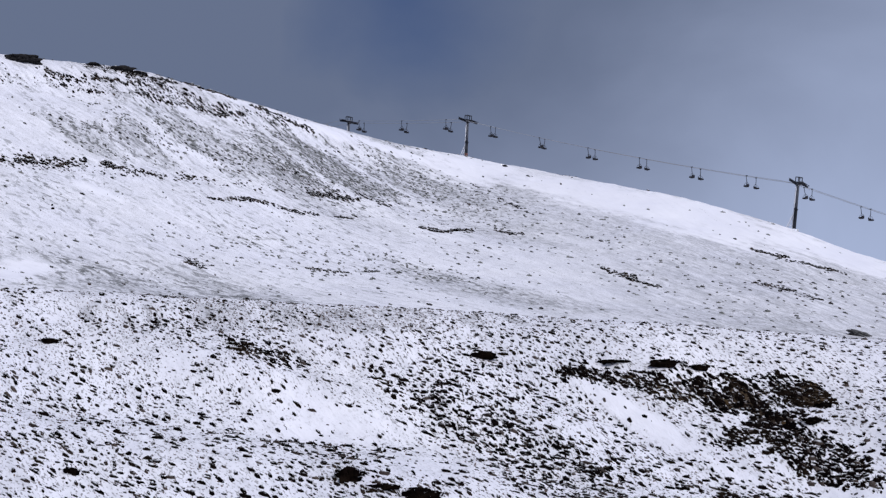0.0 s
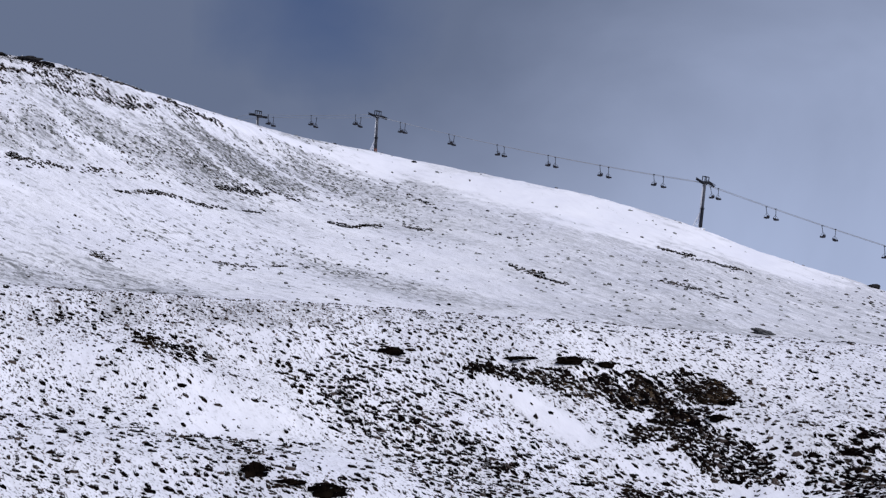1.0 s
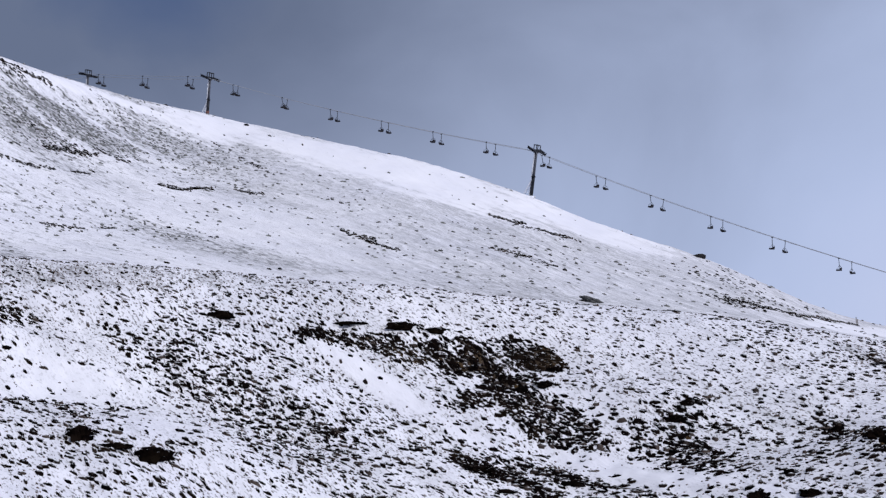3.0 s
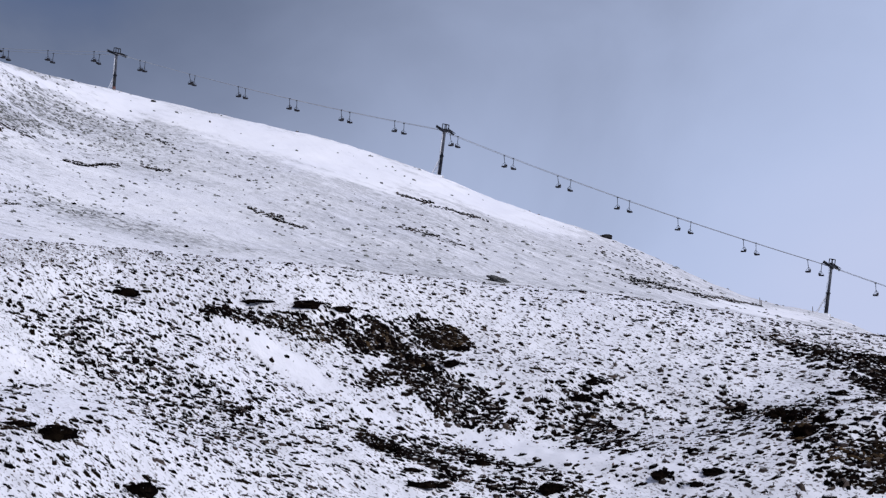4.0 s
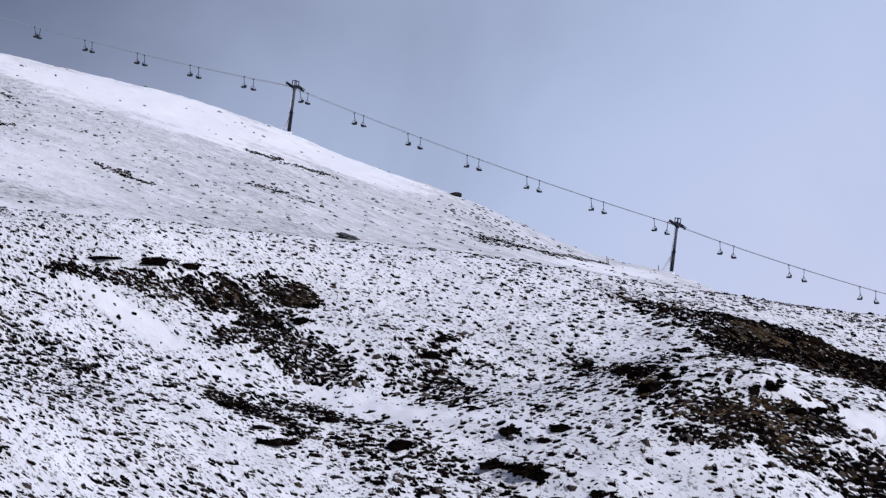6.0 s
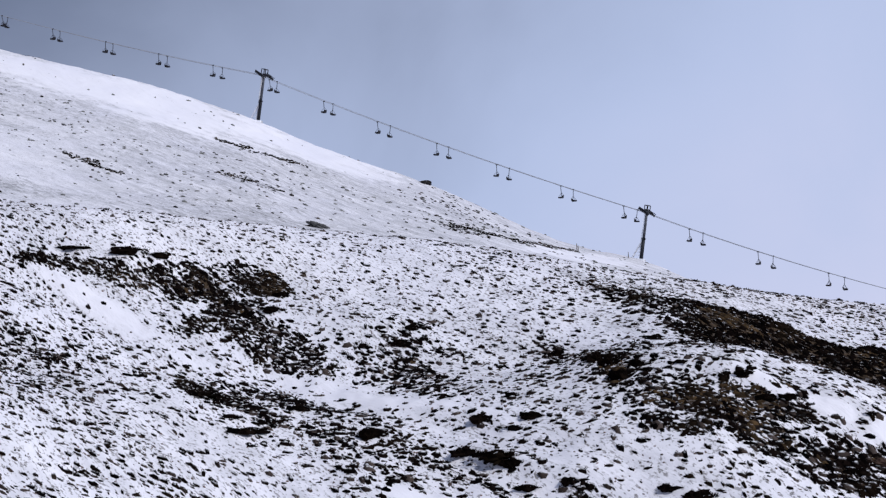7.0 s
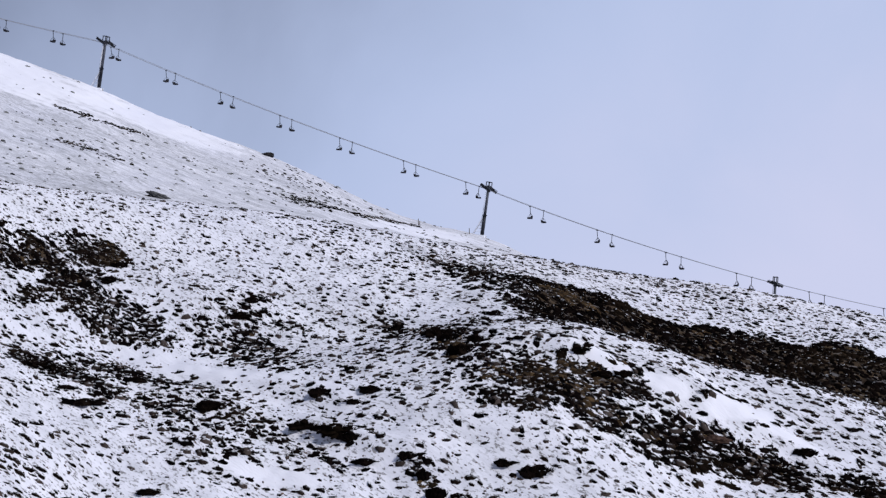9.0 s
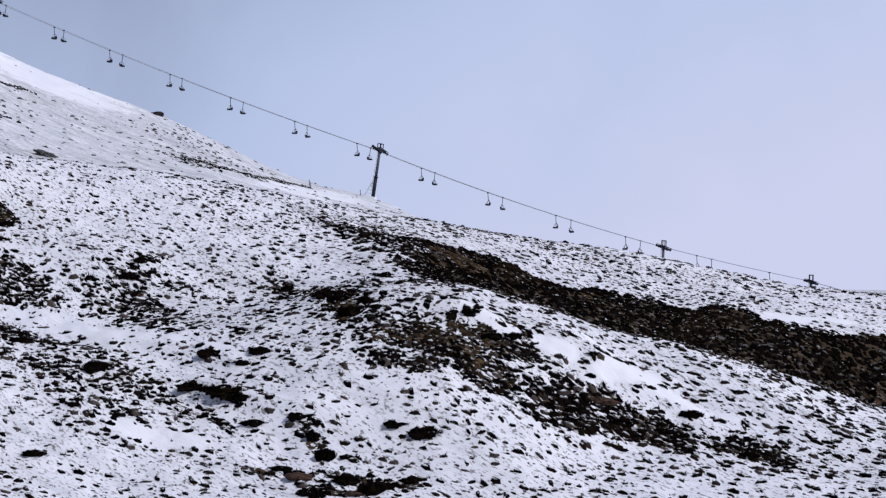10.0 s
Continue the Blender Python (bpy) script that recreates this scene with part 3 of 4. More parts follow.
wide_az = np.concatenate([np.arange(39.6, 344.0, 3.2)])
az = np.radians(np.concatenate([fine_az, wide_az]))
rr = np.concatenate([[0.0, 1.2, 3, 8, 16, 26, 38, 50, 62, 74, 86], np.arange(96, 118, 3.0), np.arange(119, 195, 0.30), np.arange(195, 296, 2.2), np.arange(296, 520, 1.0),
                     [522, 530, 540, 560, 580, 620, 680, 760, 900, 1100, 1300, 1500, 1800, 2200, 2700, 3200, 3800, 4300, 4800]])
gx, gy = np.outer(np.sin(az), rr), np.outer(np.cos(az), rr)
gz = land(gx, gy)
n_az, n_r = gx.shape
index = np.arange(n_az * n_r).reshape(n_az, n_r)
nxt = np.roll(index, -1, axis=0)
quads = np.stack([index[:, :-1], index[:, 1:], nxt[:, 1:], nxt[:, :-1]], -1).reshape(-1, 4)


def quick_mesh(name, verts, faces):
    """A mesh from arrays of places and of equal-sided faces."""
    me = bpy.data.meshes.new(name)
    verts, faces = np.asarray(verts, np.float32), np.asarray(faces, np.int32)
    me.vertices.add(len(verts))
    me.vertices.foreach_set("co", verts.ravel())
    me.loops.add(faces.size)
    me.loops.foreach_set("vertex_index", faces.ravel())
    me.polygons.add(len(faces))
    me.polygons.foreach_set("loop_start", np.arange(0, faces.size, faces.shape[1], dtype=np.int32))
    me.update(calc_edges=True)
    return me


ground_mesh = quick_mesh("ground", np.stack([gx, gy, gz], -1).reshape(-1, 3), quads[:, ::-1])
ground_mesh.polygons.foreach_set("use_smooth", np.ones(len(quads), bool))
fx, fy = gx.ravel(), gy.ravel()
far = ease(np.hypot(fx, fy), 200, 280)
clean_field = field("drift_and_sunlit", fx, fy)
held = field("bare", fx, fy)
bare_field = np.maximum(np.where(held > 1.05, 1.0, held * (0.76 + 0.42 * hummocks(fx, fy))), 0.42 * field("thick", fx, fy)) * (1 - 0.6 * clean_field)
bare_field = np.minimum(bare_field, 1.0)
drawn = 0.5 * value_noise(*grain(fx, fy, 60, 16), 1.0, 3) + 0.3 * value_noise(*grain(fx, fy, 30, 6), 1.0, 1) + 0.3 * value_noise(fx, fy, 28, 4)
# the far term also greys the hill for its weaker light
thin = 0.20 + 0.22 * ease(drawn, -0.2, 0.8) + (0.22 + 0.22 * ease(drawn, -0.6, 0.7)) * far
grass_field = np.clip(np.maximum(field("grass", fx, fy, 0.6), thin) * (1 - 0.9 * clean_field), 0, 1)
for key, values in (("bare", bare_field), ("grass", grass_field), ("clean", clean_field), ("hill", far), ("west", far * (1 - ease(np.arctan2(fx, fy), -0.05, 0.15)))):
    ground_mesh.attributes.new(key, "FLOAT", "POINT").data.foreach_set("value", values.astype(np.float32))
ground_mesh.materials.append(GROUND)
ground = tagged(new("ground", ground_mesh), "snow-dusted moorland hillside with dead grass and bare heath", "ground", kind="structure")


# ---- tussocks: dark grass and heather standing out of the snow ----
def tussock_shapes(count, seed, blades):
    """Low, ragged domes with a few blades that lean out: places and triangles."""
    rnd, shapes = np.random.RandomState(seed), []
    for _ in range(count):
        n, v, f = 5, [], []
        turn = rnd.rand() * 6.28
        for height, width in ((-0.25, 1.0), (0.42, 0.86)):
            for k in range(n):
                a, w = turn + 6.283 * (k + 0.35 * rnd.rand()) / n, width * (0.62 + 0.6 * rnd.rand())
                v.append((math.cos(a) * w, math.sin(a) * w, height + 0.22 * (rnd.rand() - 0.5) * (height > 0)))
        v.append((0.3 * (rnd.rand() - 0.5), 0.3 * (rnd.rand() - 0.5), 0.75 + 0.3 * rnd.rand()))
        for k in range(n):
            m = (k + 1) % n
            f += [(k, m, n + m), (k, n + m, n + k), (n + k, n + m, 2 * n)]
        for _ in range(blades):
            a, s = rnd.rand() * 6.283, 0.12 + 0.16 * rnd.rand()
            c, q, out = math.cos(a), math.sin(a), 0.75 + 0.45 * rnd.rand()
            i = len(v)
            v += [(0.4 * c - s * q, 0.4 * q + s * c, 0.3), (0.4 * c + s * q, 0.4 * q - s * c, 0.3), (out * c, out * q, 0.1 + 1.3 * rnd.rand())]
            f.append((i, i + 1, i + 2))
        shapes.append((np.array(v), np.array(f)))
    return shapes


def scatter(name, x, y, width, height, shapes, seed, material):
    """Joins one shape at each place into a single mesh."""
    rnd = np.random.RandomState(seed)
    z, step = land(x, y), 0.8
    fall_x, fall_y = (land(x + step, y) - land(x - step, y)) / (2 * step), (land(x, y + step) - land(x, y - step)) / (2 * step)
    pick = rnd.randint(len(shapes), size=len(x))
    allv, allf, base = [], [], 0
    for k, (v, f) in enumerate(shapes):
        s = np.nonzero(pick == k)[0]
        if not len(s):
            continue
        turn, squash = -0.78 + 0.38 * rnd.randn(len(s)), 0.45 + 0.35 * rnd.rand(len(s))
        c, q = np.cos(turn)[:, None], np.sin(turn)[:, None]
        px, py = v[:, 0] * 1.45 * width[s, None], v[:, 1] * width[s, None] * squash[:, None]
        vx, vy = c * px - q * py + x[s, None], q * px + c * py + y[s, None]
        vz = v[:, 2] * height[s, None] + z[s, None] + fall_x[s, None] * (vx - x[s, None]) + fall_y[s, None] * (vy - y[s, None])
        allv.append(np.stack([vx, vy, vz], -1).reshape(-1, 3))
        allf.append((f[None] + (np.arange(len(s)) * len(v))[:, None, None]).reshape(-1, 3) + base)
        base += len(s) * len(v)
    me = quick_mesh(name, np.concatenate(allv), np.concatenate(allf))
    me.materials.append(material)
    return new(name, me)


def strewn(turn, along, across, az0, az1, r0, r1, density, seed):
    """Places in uneven rows that run down the fall of the moor, one to a cell at most, thinned by a density of 0 to 1."""
    rnd = np.random.RandomState(seed)
    reach = r1 + 5
    u, v = np.meshgrid(np.arange(-reach, reach, along), np.arange(-reach, reach, across), indexing="ij")
    u, v = u.ravel() + along * 0.95 * (rnd.rand(u.size) - 0.5), v.ravel() + across * 0.95 * (rnd.rand(v.size) - 0.5)
    c, q = math.cos(radians(turn)), math.sin(radians(turn))
    x, y = c * u + q * v, -q * u + c * v
    r, az = np.hypot(x, y), np.degrees(np.arctan2(x, y))
    inside = (r > r0) & (r < r1) & (az > az0) & (az < az1)
    x, y = x[inside], y[inside]
    keep = rnd.rand(len(x)) < density(x, y)
    return x[keep], y[keep]


def patches(x, y):
    """Where tussocks crowd and where the snow lies whole between them: about 0 to 1."""
    wide = value_noise(*grain(x, y, 30, 9), 1.0, 0)
    mid = value_noise(*grain(x, y, 6.5, 2.0), 1.0, 5)
    return 0.52 + 0.08 * ease(np.arctan2(x, y), 0.0, 0.3) + 0.28 * wide + 0.24 * mid


def near_density(x, y):
    open_snow = patches(x, y) * (1 + 0.35 * hummocks(x, y)) * (1 - 0.45 * ease(np.hypot(x, y), 180, 189))
    bank = field("bare", x, y)
    full = np.maximum(0.95 * field("thick", x, y), 0.55 * field("bare", x, y, 0.7, 1.6))
    return np.clip(np.maximum(open_snow, full) * np.where(bank > 1.05, 0.1, 1.0) * (1 - 0.97 * field("drift_and_sunlit", x, y)), 0.015, 1)


def small_density(x, y):
    return np.clip((0.02 + 0.36 * patches(x, y) + 0.35 * field("thick", x, y) + 0.6 * field("grass", x, y)) * (1 - 0.9 * field("drift_and_sunlit", x, y)) * (1 - np.minimum(field("bare", x, y), 0.98)), 0.005, 1)


def bank_density(x, y):
    held = np.maximum(field("bare", x, y), 0.75 * field("thick", x, y))
    return np.clip(1.15 * ease(held, 0.2, 0.7) * (np.where(held > 1.05, 1.0, 0.74) + 0.55 * hummocks(x, y)) * (1 - 0.97 * field("drift_and_sunlit", x, y)), 0, 1)


rnd = np.random.RandomState(5)
tx, ty = strewn(65, 0.86, 0.50, -14.5, 38.5, 118, 194, near_density, 21)
size = (1 + 0.45 * field("thick", tx, ty)) * (1 - 0.18 * ease(np.hypot(tx, ty), 150, 182))
tw = (0.12 + 0.24 * rnd.rand(len(tx)) ** 1.5) * size
tagged(scatter("grass_tussocks", tx, ty, tw, tw * (0.5 + 0.5 * rnd.rand(len(tx))), tussock_shapes(18, 3, 3), 8, HEATHER),
       "dark grass and heather tussocks poking through snow", "tussocks", kind="stuff")
tx, ty = strewn(65, 0.62, 0.34, -14.5, 38.5, 118, 194, small_density, 31)
tw = 0.045 + 0.05 * rnd.rand(len(tx))
tagged(scatter("grass_tufts", tx, ty, tw, tw * (0.8 + 0.8 * rnd.rand(len(tx))), tussock_shapes(10, 7, 3), 38, PALE_GRASS),
       "thin grey-brown grass tufts just breaking the snow", "grass", kind="stuff")
tx, ty = strewn(65, 0.50, 0.30, -14.5, 38.5, 112, 194, bank_density, 41)
tw = 0.14 + 0.20 * rnd.rand(len(tx)) ** 1.5
heart = sum(np.exp(-((tx - cx) ** 2 + (ty - cy) ** 2) / reach**2) for cx, cy, reach in ((27.0, 171.5, 3.2), (70.2, 151.0, 4.2), (59.0, 128.0, 3.2), (42.0, 151.0, 3.0), (59.4, 127.6, 2.6)))
dead = np.minimum(field("bare", tx, ty), 0.95) + 0.42 * heart - 0.3 * ease(np.arctan2(tx, ty), 0.46, 0.52) + 0.75 * value_noise(tx, ty, 3.6, 1) + 0.25 * value_noise(*grain(tx, ty, 3.0, 0.7), 1.0, 3) + 0.12 * rnd.randn(len(tx)) > 1.36
th = tw * np.where(dead, 0.55, 0.8) * (0.6 + 0.7 * rnd.rand(len(tx)))
tagged(scatter("heather_cover", tx[~dead], ty[~dead], tw[~dead], th[~dead], tussock_shapes(14, 5, 5), 18, DEEP_HEATHER),
       "black-brown heather covering the bare banks", "heather", kind="stuff")
tagged(scatter("dead_grass", tx[dead], ty[dead], tw[dead], th[dead], tussock_shapes(14, 6, 7), 28, DEAD_GRASS),
       "brown dead grass in the middle of bare banks", "grass", kind="stuff")


# ---- the far hillside: tufts, and dark broken lines along its narrow terraces ----
def far_density(x, y):
    patchy = 0.02 + 0.16 * value_noise(*grain(x, y, 70, 9), 1.0, 1) + 0.20 * value_noise(*grain(x, y, 16, 3.0), 1.0, 4)
    return np.clip((patchy + 0.75 * field("grass", x, y, 0.6)) * (1 - 0.72 * ease(x, -5, 25)) * (1 - 0.95 * field("drift_and_sunlit", x, y)), 0.01, 1)


def crag_density(x, y):
    full = np.maximum(0.85 * field("thick", x, y), 0.95 * field("bare", x, y))
    return np.clip((full + 0.045 * value_noise(*grain(x, y, 12, 5), 1.0, 3)) * (1 - 0.9 * field("drift_and_sunlit", x, y)), 0.004, 1)


LINES = []


def terrace(wide, gaps, *places):
    """Tufts strung along a line of the plan, crowding in some stretches and thin in others."""
    seed = 50 + len(LINES)
    g, xs, ys = np.random.RandomState(seed), [], []
    for (x0, y0), (x1, y1) in zip(places, places[1:]):
        n = int(math.hypot(x1 - x0, y1 - y0) / 0.17)
        k = g.rand(n)
        xs.append(x0 + (x1 - x0) * k + 0.35 * wide * g.randn(n))
        ys.append(y0 + (y1 - y0) * k + 1.9 * wide * g.randn(n))
    xs, ys = np.concatenate(xs), np.concatenate(ys)
    ys = ys + 2.2 * value_noise(xs, ys * 0.2, 5.0, (seed + 2) % 6)
    keep = value_noise(xs, ys, 2.6, seed % 6) + 0.4 * g.rand(len(xs)) > gaps
    LINES.append((xs[keep], ys[keep], wide * (0.5 + 0.6 * g.rand(int(keep.sum())))))


terrace(0.4, -0.7, (-47.8, 380.3), (-40.5, 384.6), (-32.9, 388.8), (-25.5, 390.0))
terrace(0.4, -0.3, (-22.8, 393.2), (-17.8, 397.3))
terrace(0.52, -0.3, (-4.8, 399.5), (0.5, 403.6), (6.6, 408.1))
terrace(0.4, -0.2, (11.6, 411.9), (17.8, 405.5))
terrace(0.36, -0.1, (-24.9, 343.8), (-19.9, 345.7), (-12.5, 351.7))
terrace(0.42, -0.15, (31.5, 375.3), (36.0, 364.3), (41.4, 356.2))
terrace(0.6, -0.8, (34.8, 366.5), (37.6, 362.5))
terrace(0.34, 0.1, (31.1, 404.2), (34.7, 396.3))
terrace(0.36, -0.2, (-45.5, 333.3), (-41.7, 330.1))
terrace(0.42, 0.0, (65.2, 403.8), (71.4, 397.2), (77.4, 390.2), (83.3, 391.0))
terrace(0.4, 0.15, (60.5, 361.3), (64.1, 356.8), (70.9, 352.7))
terrace(0.44, -0.7, (101.3, 343.8), (107.2, 341.1), (113.4, 339.7), (122.8, 350.3), (132.8, 360.2))
terrace(0.5, 0.1, (-27.5, 408.9), (-21.6, 413.7), (-16.6, 414.9))
terrace(0.55, -0.3, (-87.2, 369.0), (-80.3, 373.3), (-72.8, 375.3))
terrace(0.5, 0.0, (-86.0, 373.0), (-78.0, 377.0), (-66.0, 381.0))
terrace(0.3, 0.35, (6.3, 461.6), (13.8, 442.8), (19.6, 428.6))
terrace(0.55, 0.1, (-90.2, 423.5), (-81.7, 426.2), (-64.3, 440.0), (-52.8, 444.7), (-46.2, 446.6))
terrace(0.5, 0.3, (-80.0, 421.0), (-62.0, 434.0), (-50.0, 440.0))
terrace(0.5, -0.1, (-73.6, 436.0), (-63.3, 445.7), (-50.2, 455.9), (-40.3, 458.7), (-31.3, 460.6))
terrace(0.5, -0.1, (-29.6, 407.8), (-21.4, 414.9), (-11.6, 419.7))
terrace(0.42, 0.1, (-69.5, 380.4), (-60.9, 382.9), (-49.4, 391.5))
tx, ty = strewn(44, 1.7, 0.85, -14.5, 26, 300, 505, far_density, 22)
tw = 0.18 + 0.30 * rnd.rand(len(tx)) ** 1.6
tagged(scatter("hillside_grass", tx, ty, tw, tw * (0.5 + 0.5 * rnd.rand(len(tx))), tussock_shapes(8, 9, 2), 19, HILL_GRASS),
       "grey-brown dead grass tufts on the far snowy hillside", "grass", kind="stuff")
tx, ty = strewn(44, 1.3, 0.75, -14.5, 26, 300, 505, crag_density, 23)
tw = 0.16 + 0.30 * rnd.rand(len(tx)) ** 2
tx, ty, tw = (np.concatenate([first] + [line[k] for line in LINES]) for k, first in enumerate((tx, ty, tw)))
tagged(scatter("hillside_tufts", tx, ty, tw, tw * (0.7 + 0.5 * rnd.rand(len(tx))), tussock_shapes(8, 4, 0), 9, HEATHER),
       "dark heather tufts on the far snowy hillside", "tufts", kind="stuff")


# ---- making things ----
def link(name, bm, material, parent=None, label="", smooth=False):
    me = bpy.data.meshes.new(name)
    bm.normal_update()
    bm.to_mesh(me)
    bm.free()
    me.materials.append(material)
    if smooth:
        me.polygons.foreach_set("use_smooth", np.ones(len(me.polygons), bool))
    ob = new(name, me)
    ob.parent = parent
    return tagged(ob, label)


def part(name, bm, material, parent, label="", smooth=False):
    return link(name, bm, material, parent, label, smooth)


def add_box(bm, x, y, z, sx, sy, sz, turn=None, bevel=0.0):
    m = Matrix.Translation((x, y, z)) @ (turn or Matrix()) @ Matrix.Diagonal((sx, sy, sz, 1))
    made = bmesh.ops.create_cube(bm, size=1.0, matrix=m)
    if bevel:
        edges = list({e for v in made["verts"] for e in v.link_edges})
        bmesh.ops.bevel(bm, geom=edges, offset=bevel, segments=1, affect="EDGES")
    return bm


def add_tube(bm, a, b, ra, rb=None, sides=8):
    a, b = Vector(a), Vector(b)
    rb = ra if rb is None else rb
    m = Matrix.Translation((a + b) / 2) @ (b - a).to_track_quat("Z", "Y").to_matrix().to_4x4()
    bmesh.ops.create_cone(bm, cap_ends=True, segments=sides, radius1=ra, radius2=rb, depth=(b - a).length, matrix=m)
    return bm


def box(*a, **k):
    return add_box(bmesh.new(), *a, **k)


def tube(*a, **k):
    return add_tube(bmesh.new(), *a, **k)


# ---- the chairlift ----
# along the line: metres from the place nearest to the camera, uphill positive
LA = radians(LINE_AZ)
FOOT = Vector((LINE_D * math.sin(LA), LINE_D * math.cos(LA)))
UPHILL = Vector((-math.cos(LA), math.sin(LA)))
GAUGE = 4.6
LINE_TURN = math.degrees(math.atan2(-UPHILL.y, -UPHILL.x))


def line_place(s, across=0.0):
    """A place of the plan on the line; across: towards the camera."""
    p = FOOT + UPHILL * s - FOOT.normalized() * across
    return p.x, p.y


# station, height of the rope above the eye, lean in degrees
PYLONS = [(344.0, 98.6, 3), (302.5, 93.6, 5), (207.6, 66.95, 8.5), (116.6, 32.1, 8), (55.6, 11.8, 3), (26.0, 5.1, 2)]


def make_pylon(s, rope_height, lean, rimed, banded):
    x, y = line_place(s)
    base = float(land(x, y))
    tall = rope_height + EYE - base - 0.2
    ob = new("chairlift_pylon")
    ob.matrix_world = pose(x, y, base, 0, 0, LINE_TURN) @ pose(0, 0, 0, 0, lean, 0)
    mast_mat = STEEL
    joint = tall * 0.44
    part("footing", box(0, 0, -0.1, 1.6, 1.6, 0.7, bevel=0.06), CONCRETE, ob, "snowy concrete footing")
    lower = part("lower_mast", tube((0, 0, 0.1), (0, 0, joint), 0.40, 0.36, sides=16), DARK_STEEL, ob, "", True)
    flange = bmesh.new()
    for dz in (-0.07, 0.07):
        add_tube(flange, (0, 0, joint + dz - 0.05), (0, 0, joint + dz + 0.05), 0.50, sides=16)
    part("flange", flange, DARK_STEEL, lower)
    part("upper_mast", tube((0, 0, joint), (0, 0, tall), 0.31, 0.25, sides=16), mast_mat, ob, "", True)
    if rimed:
        crust, g = bmesh.new(), random.Random(int(s))
        for k in range(14):
            z0, z1 = 0.4 + (tall - 0.8) * k / 14, 0.4 + (tall - 0.8) * (k + 1.15) / 14
            add_tube(crust, (-0.52, 0.1 * (g.random() - 0.5), z0), (-0.44, 0.1 * (g.random() - 0.5), z1), 0.13 + 0.09 * g.random(), 0.12 + 0.08 * g.random(), sides=7)
        part("rime", crust, CRUST, ob, "white rime on the uphill side")
    if banded:
        part("base_band", tube((0, 0, 0.3), (0, 0, 1.5), 0.44, sides=16), RUST, ob, "rust-red band round the foot of the mast", True)
    ladder = bmesh.new()
    for dy in (-0.2, 0.2):
        add_tube(ladder, (-0.55, dy, 1.4), (-0.42, dy, tall - 0.3), 0.03, sides=5)
    for k in range(int((tall - 2) / 0.4)):
        add_tube(ladder, (-0.53, -0.2, 1.6 + 0.4 * k), (-0.53, 0.2, 1.6 + 0.4 * k), 0.02, sides=4)
    part("ladder", ladder, RIMED, ob, "rime-covered ladder")
    stay = bmesh.new()
    for dy in (-0.35, 0.35):
        add_tube(stay, (-0.3, dy * 0.4, joint * 0.9), (-1.9, dy, 0.35), 0.09, sides=6)
    for k in range(1, 6):
        g = k / 6
        add_tube(stay, (-0.3 - 1.6 * g, -0.35 * g, joint * 0.9 * (1 - g) + 0.35 * g), (-0.36, 0, joint * 0.9 * (1 - g) + 0.2), 0.06, sides=5)
    part("stay", stay, CRUST, ob, "slanting lattice stay plastered with snow")
    arm = box(0, 0, tall, 0.42, GAUGE + 0.5, 0.36, bevel=0.04)
    add_box(arm, 0, 0, tall - 0.3, 0.6, 0.9, 0.45, bevel=0.05)
    part("crossarm", arm, DARK_STEEL, ob)
    frame_bm = bmesh.new()
    for dx in (-0.34, 0.34):
        for dy in (-0.9, 0.9):
            add_box(frame_bm, dx, dy, tall + 0.72, 0.15, 0.15, 1.35)
    for dz in (0.22, 1.36):
        for dy in (-0.9, 0.9):
            add_box(frame_bm, 0, dy, tall + dz, 0.83, 0.14, 0.15)
        for dx in (-0.34, 0.34):
            add_box(frame_bm, dx, 0, tall + dz + 0.02, 0.14, 1.9, 0.15)
    part("lifting_frame", frame_bm, DARK_STEEL, ob, "square steel lifting frame")
    pitch = -math.atan2(*SLOPES[s]) - radians(lean)
    for side in (-1, 1):
        turn = Matrix.Rotation(-pitch, 4, "Y")
        hub = Matrix.Translation((0, side * GAUGE / 2, tall - 0.02)) @ turn
        train = bmesh.new()
        add_box(train, 0, 0, 0.02, 2.7, 0.22, 0.40, bevel=0.05)
        add_box(train, 0, 0, 0.2, 1.3, 0.34, 0.3, bevel=0.04)
        add_box(train, 0, side * 0.45, 0.34, 2.3, 0.5, 0.09)
        train.transform(hub)
        tr = part("sheave_train", train, DARK_STEEL, ob, "dark sheave beam with a narrow catwalk")
        for k in range(6):
            wheel = tube((-1.15 + 0.46 * k, -0.05, -0.1), (-1.15 + 0.46 * k, 0.05, -0.1), 0.2, sides=12)
            wheel.transform(hub)
            part("sheave", wheel, RUBBER, tr, "", True)
    return tagged(ob, "grey steel chairlift pylon with a square lifting frame" if not rimed else "grey steel chairlift pylon with white rime along its mast",
                  "pylon", "chairlift pylons")


SLOPES = {}
for i, (s, h, lean) in enumerate(PYLONS):
    a, b = PYLONS[max(i - 1, 0)], PYLONS[min(i + 1, len(PYLONS) - 1)]
    SLOPES[s] = (a[1] - b[1], a[0] - b[0])
for i, row in enumerate(PYLONS):
    make_pylon(*row, rimed=i < 3, banded=i == 1)

# the rope hangs a little between the pylons and runs out behind the land at both ends
KNOTS = [(430.0, 99.0)] + [(s, h) for s, h, _ in PYLONS] + [(-60.0, -16.0)]
SAG = [0.6, 0.3, 1.1, 1.1, 1.0, 0.2, 0.8]


def rope_height(s):
    for (s0, h0), (s1, h1), sag in zip(KNOTS, KNOTS[1:], SAG):
        if s1 <= s <= s0:
            g = (s0 - s) / (s0 - s1)
            return h0 + (h1 - h0) * g - 4 * sag * g * (1 - g) + EYE
    return KNOTS[-1][1] + EYE


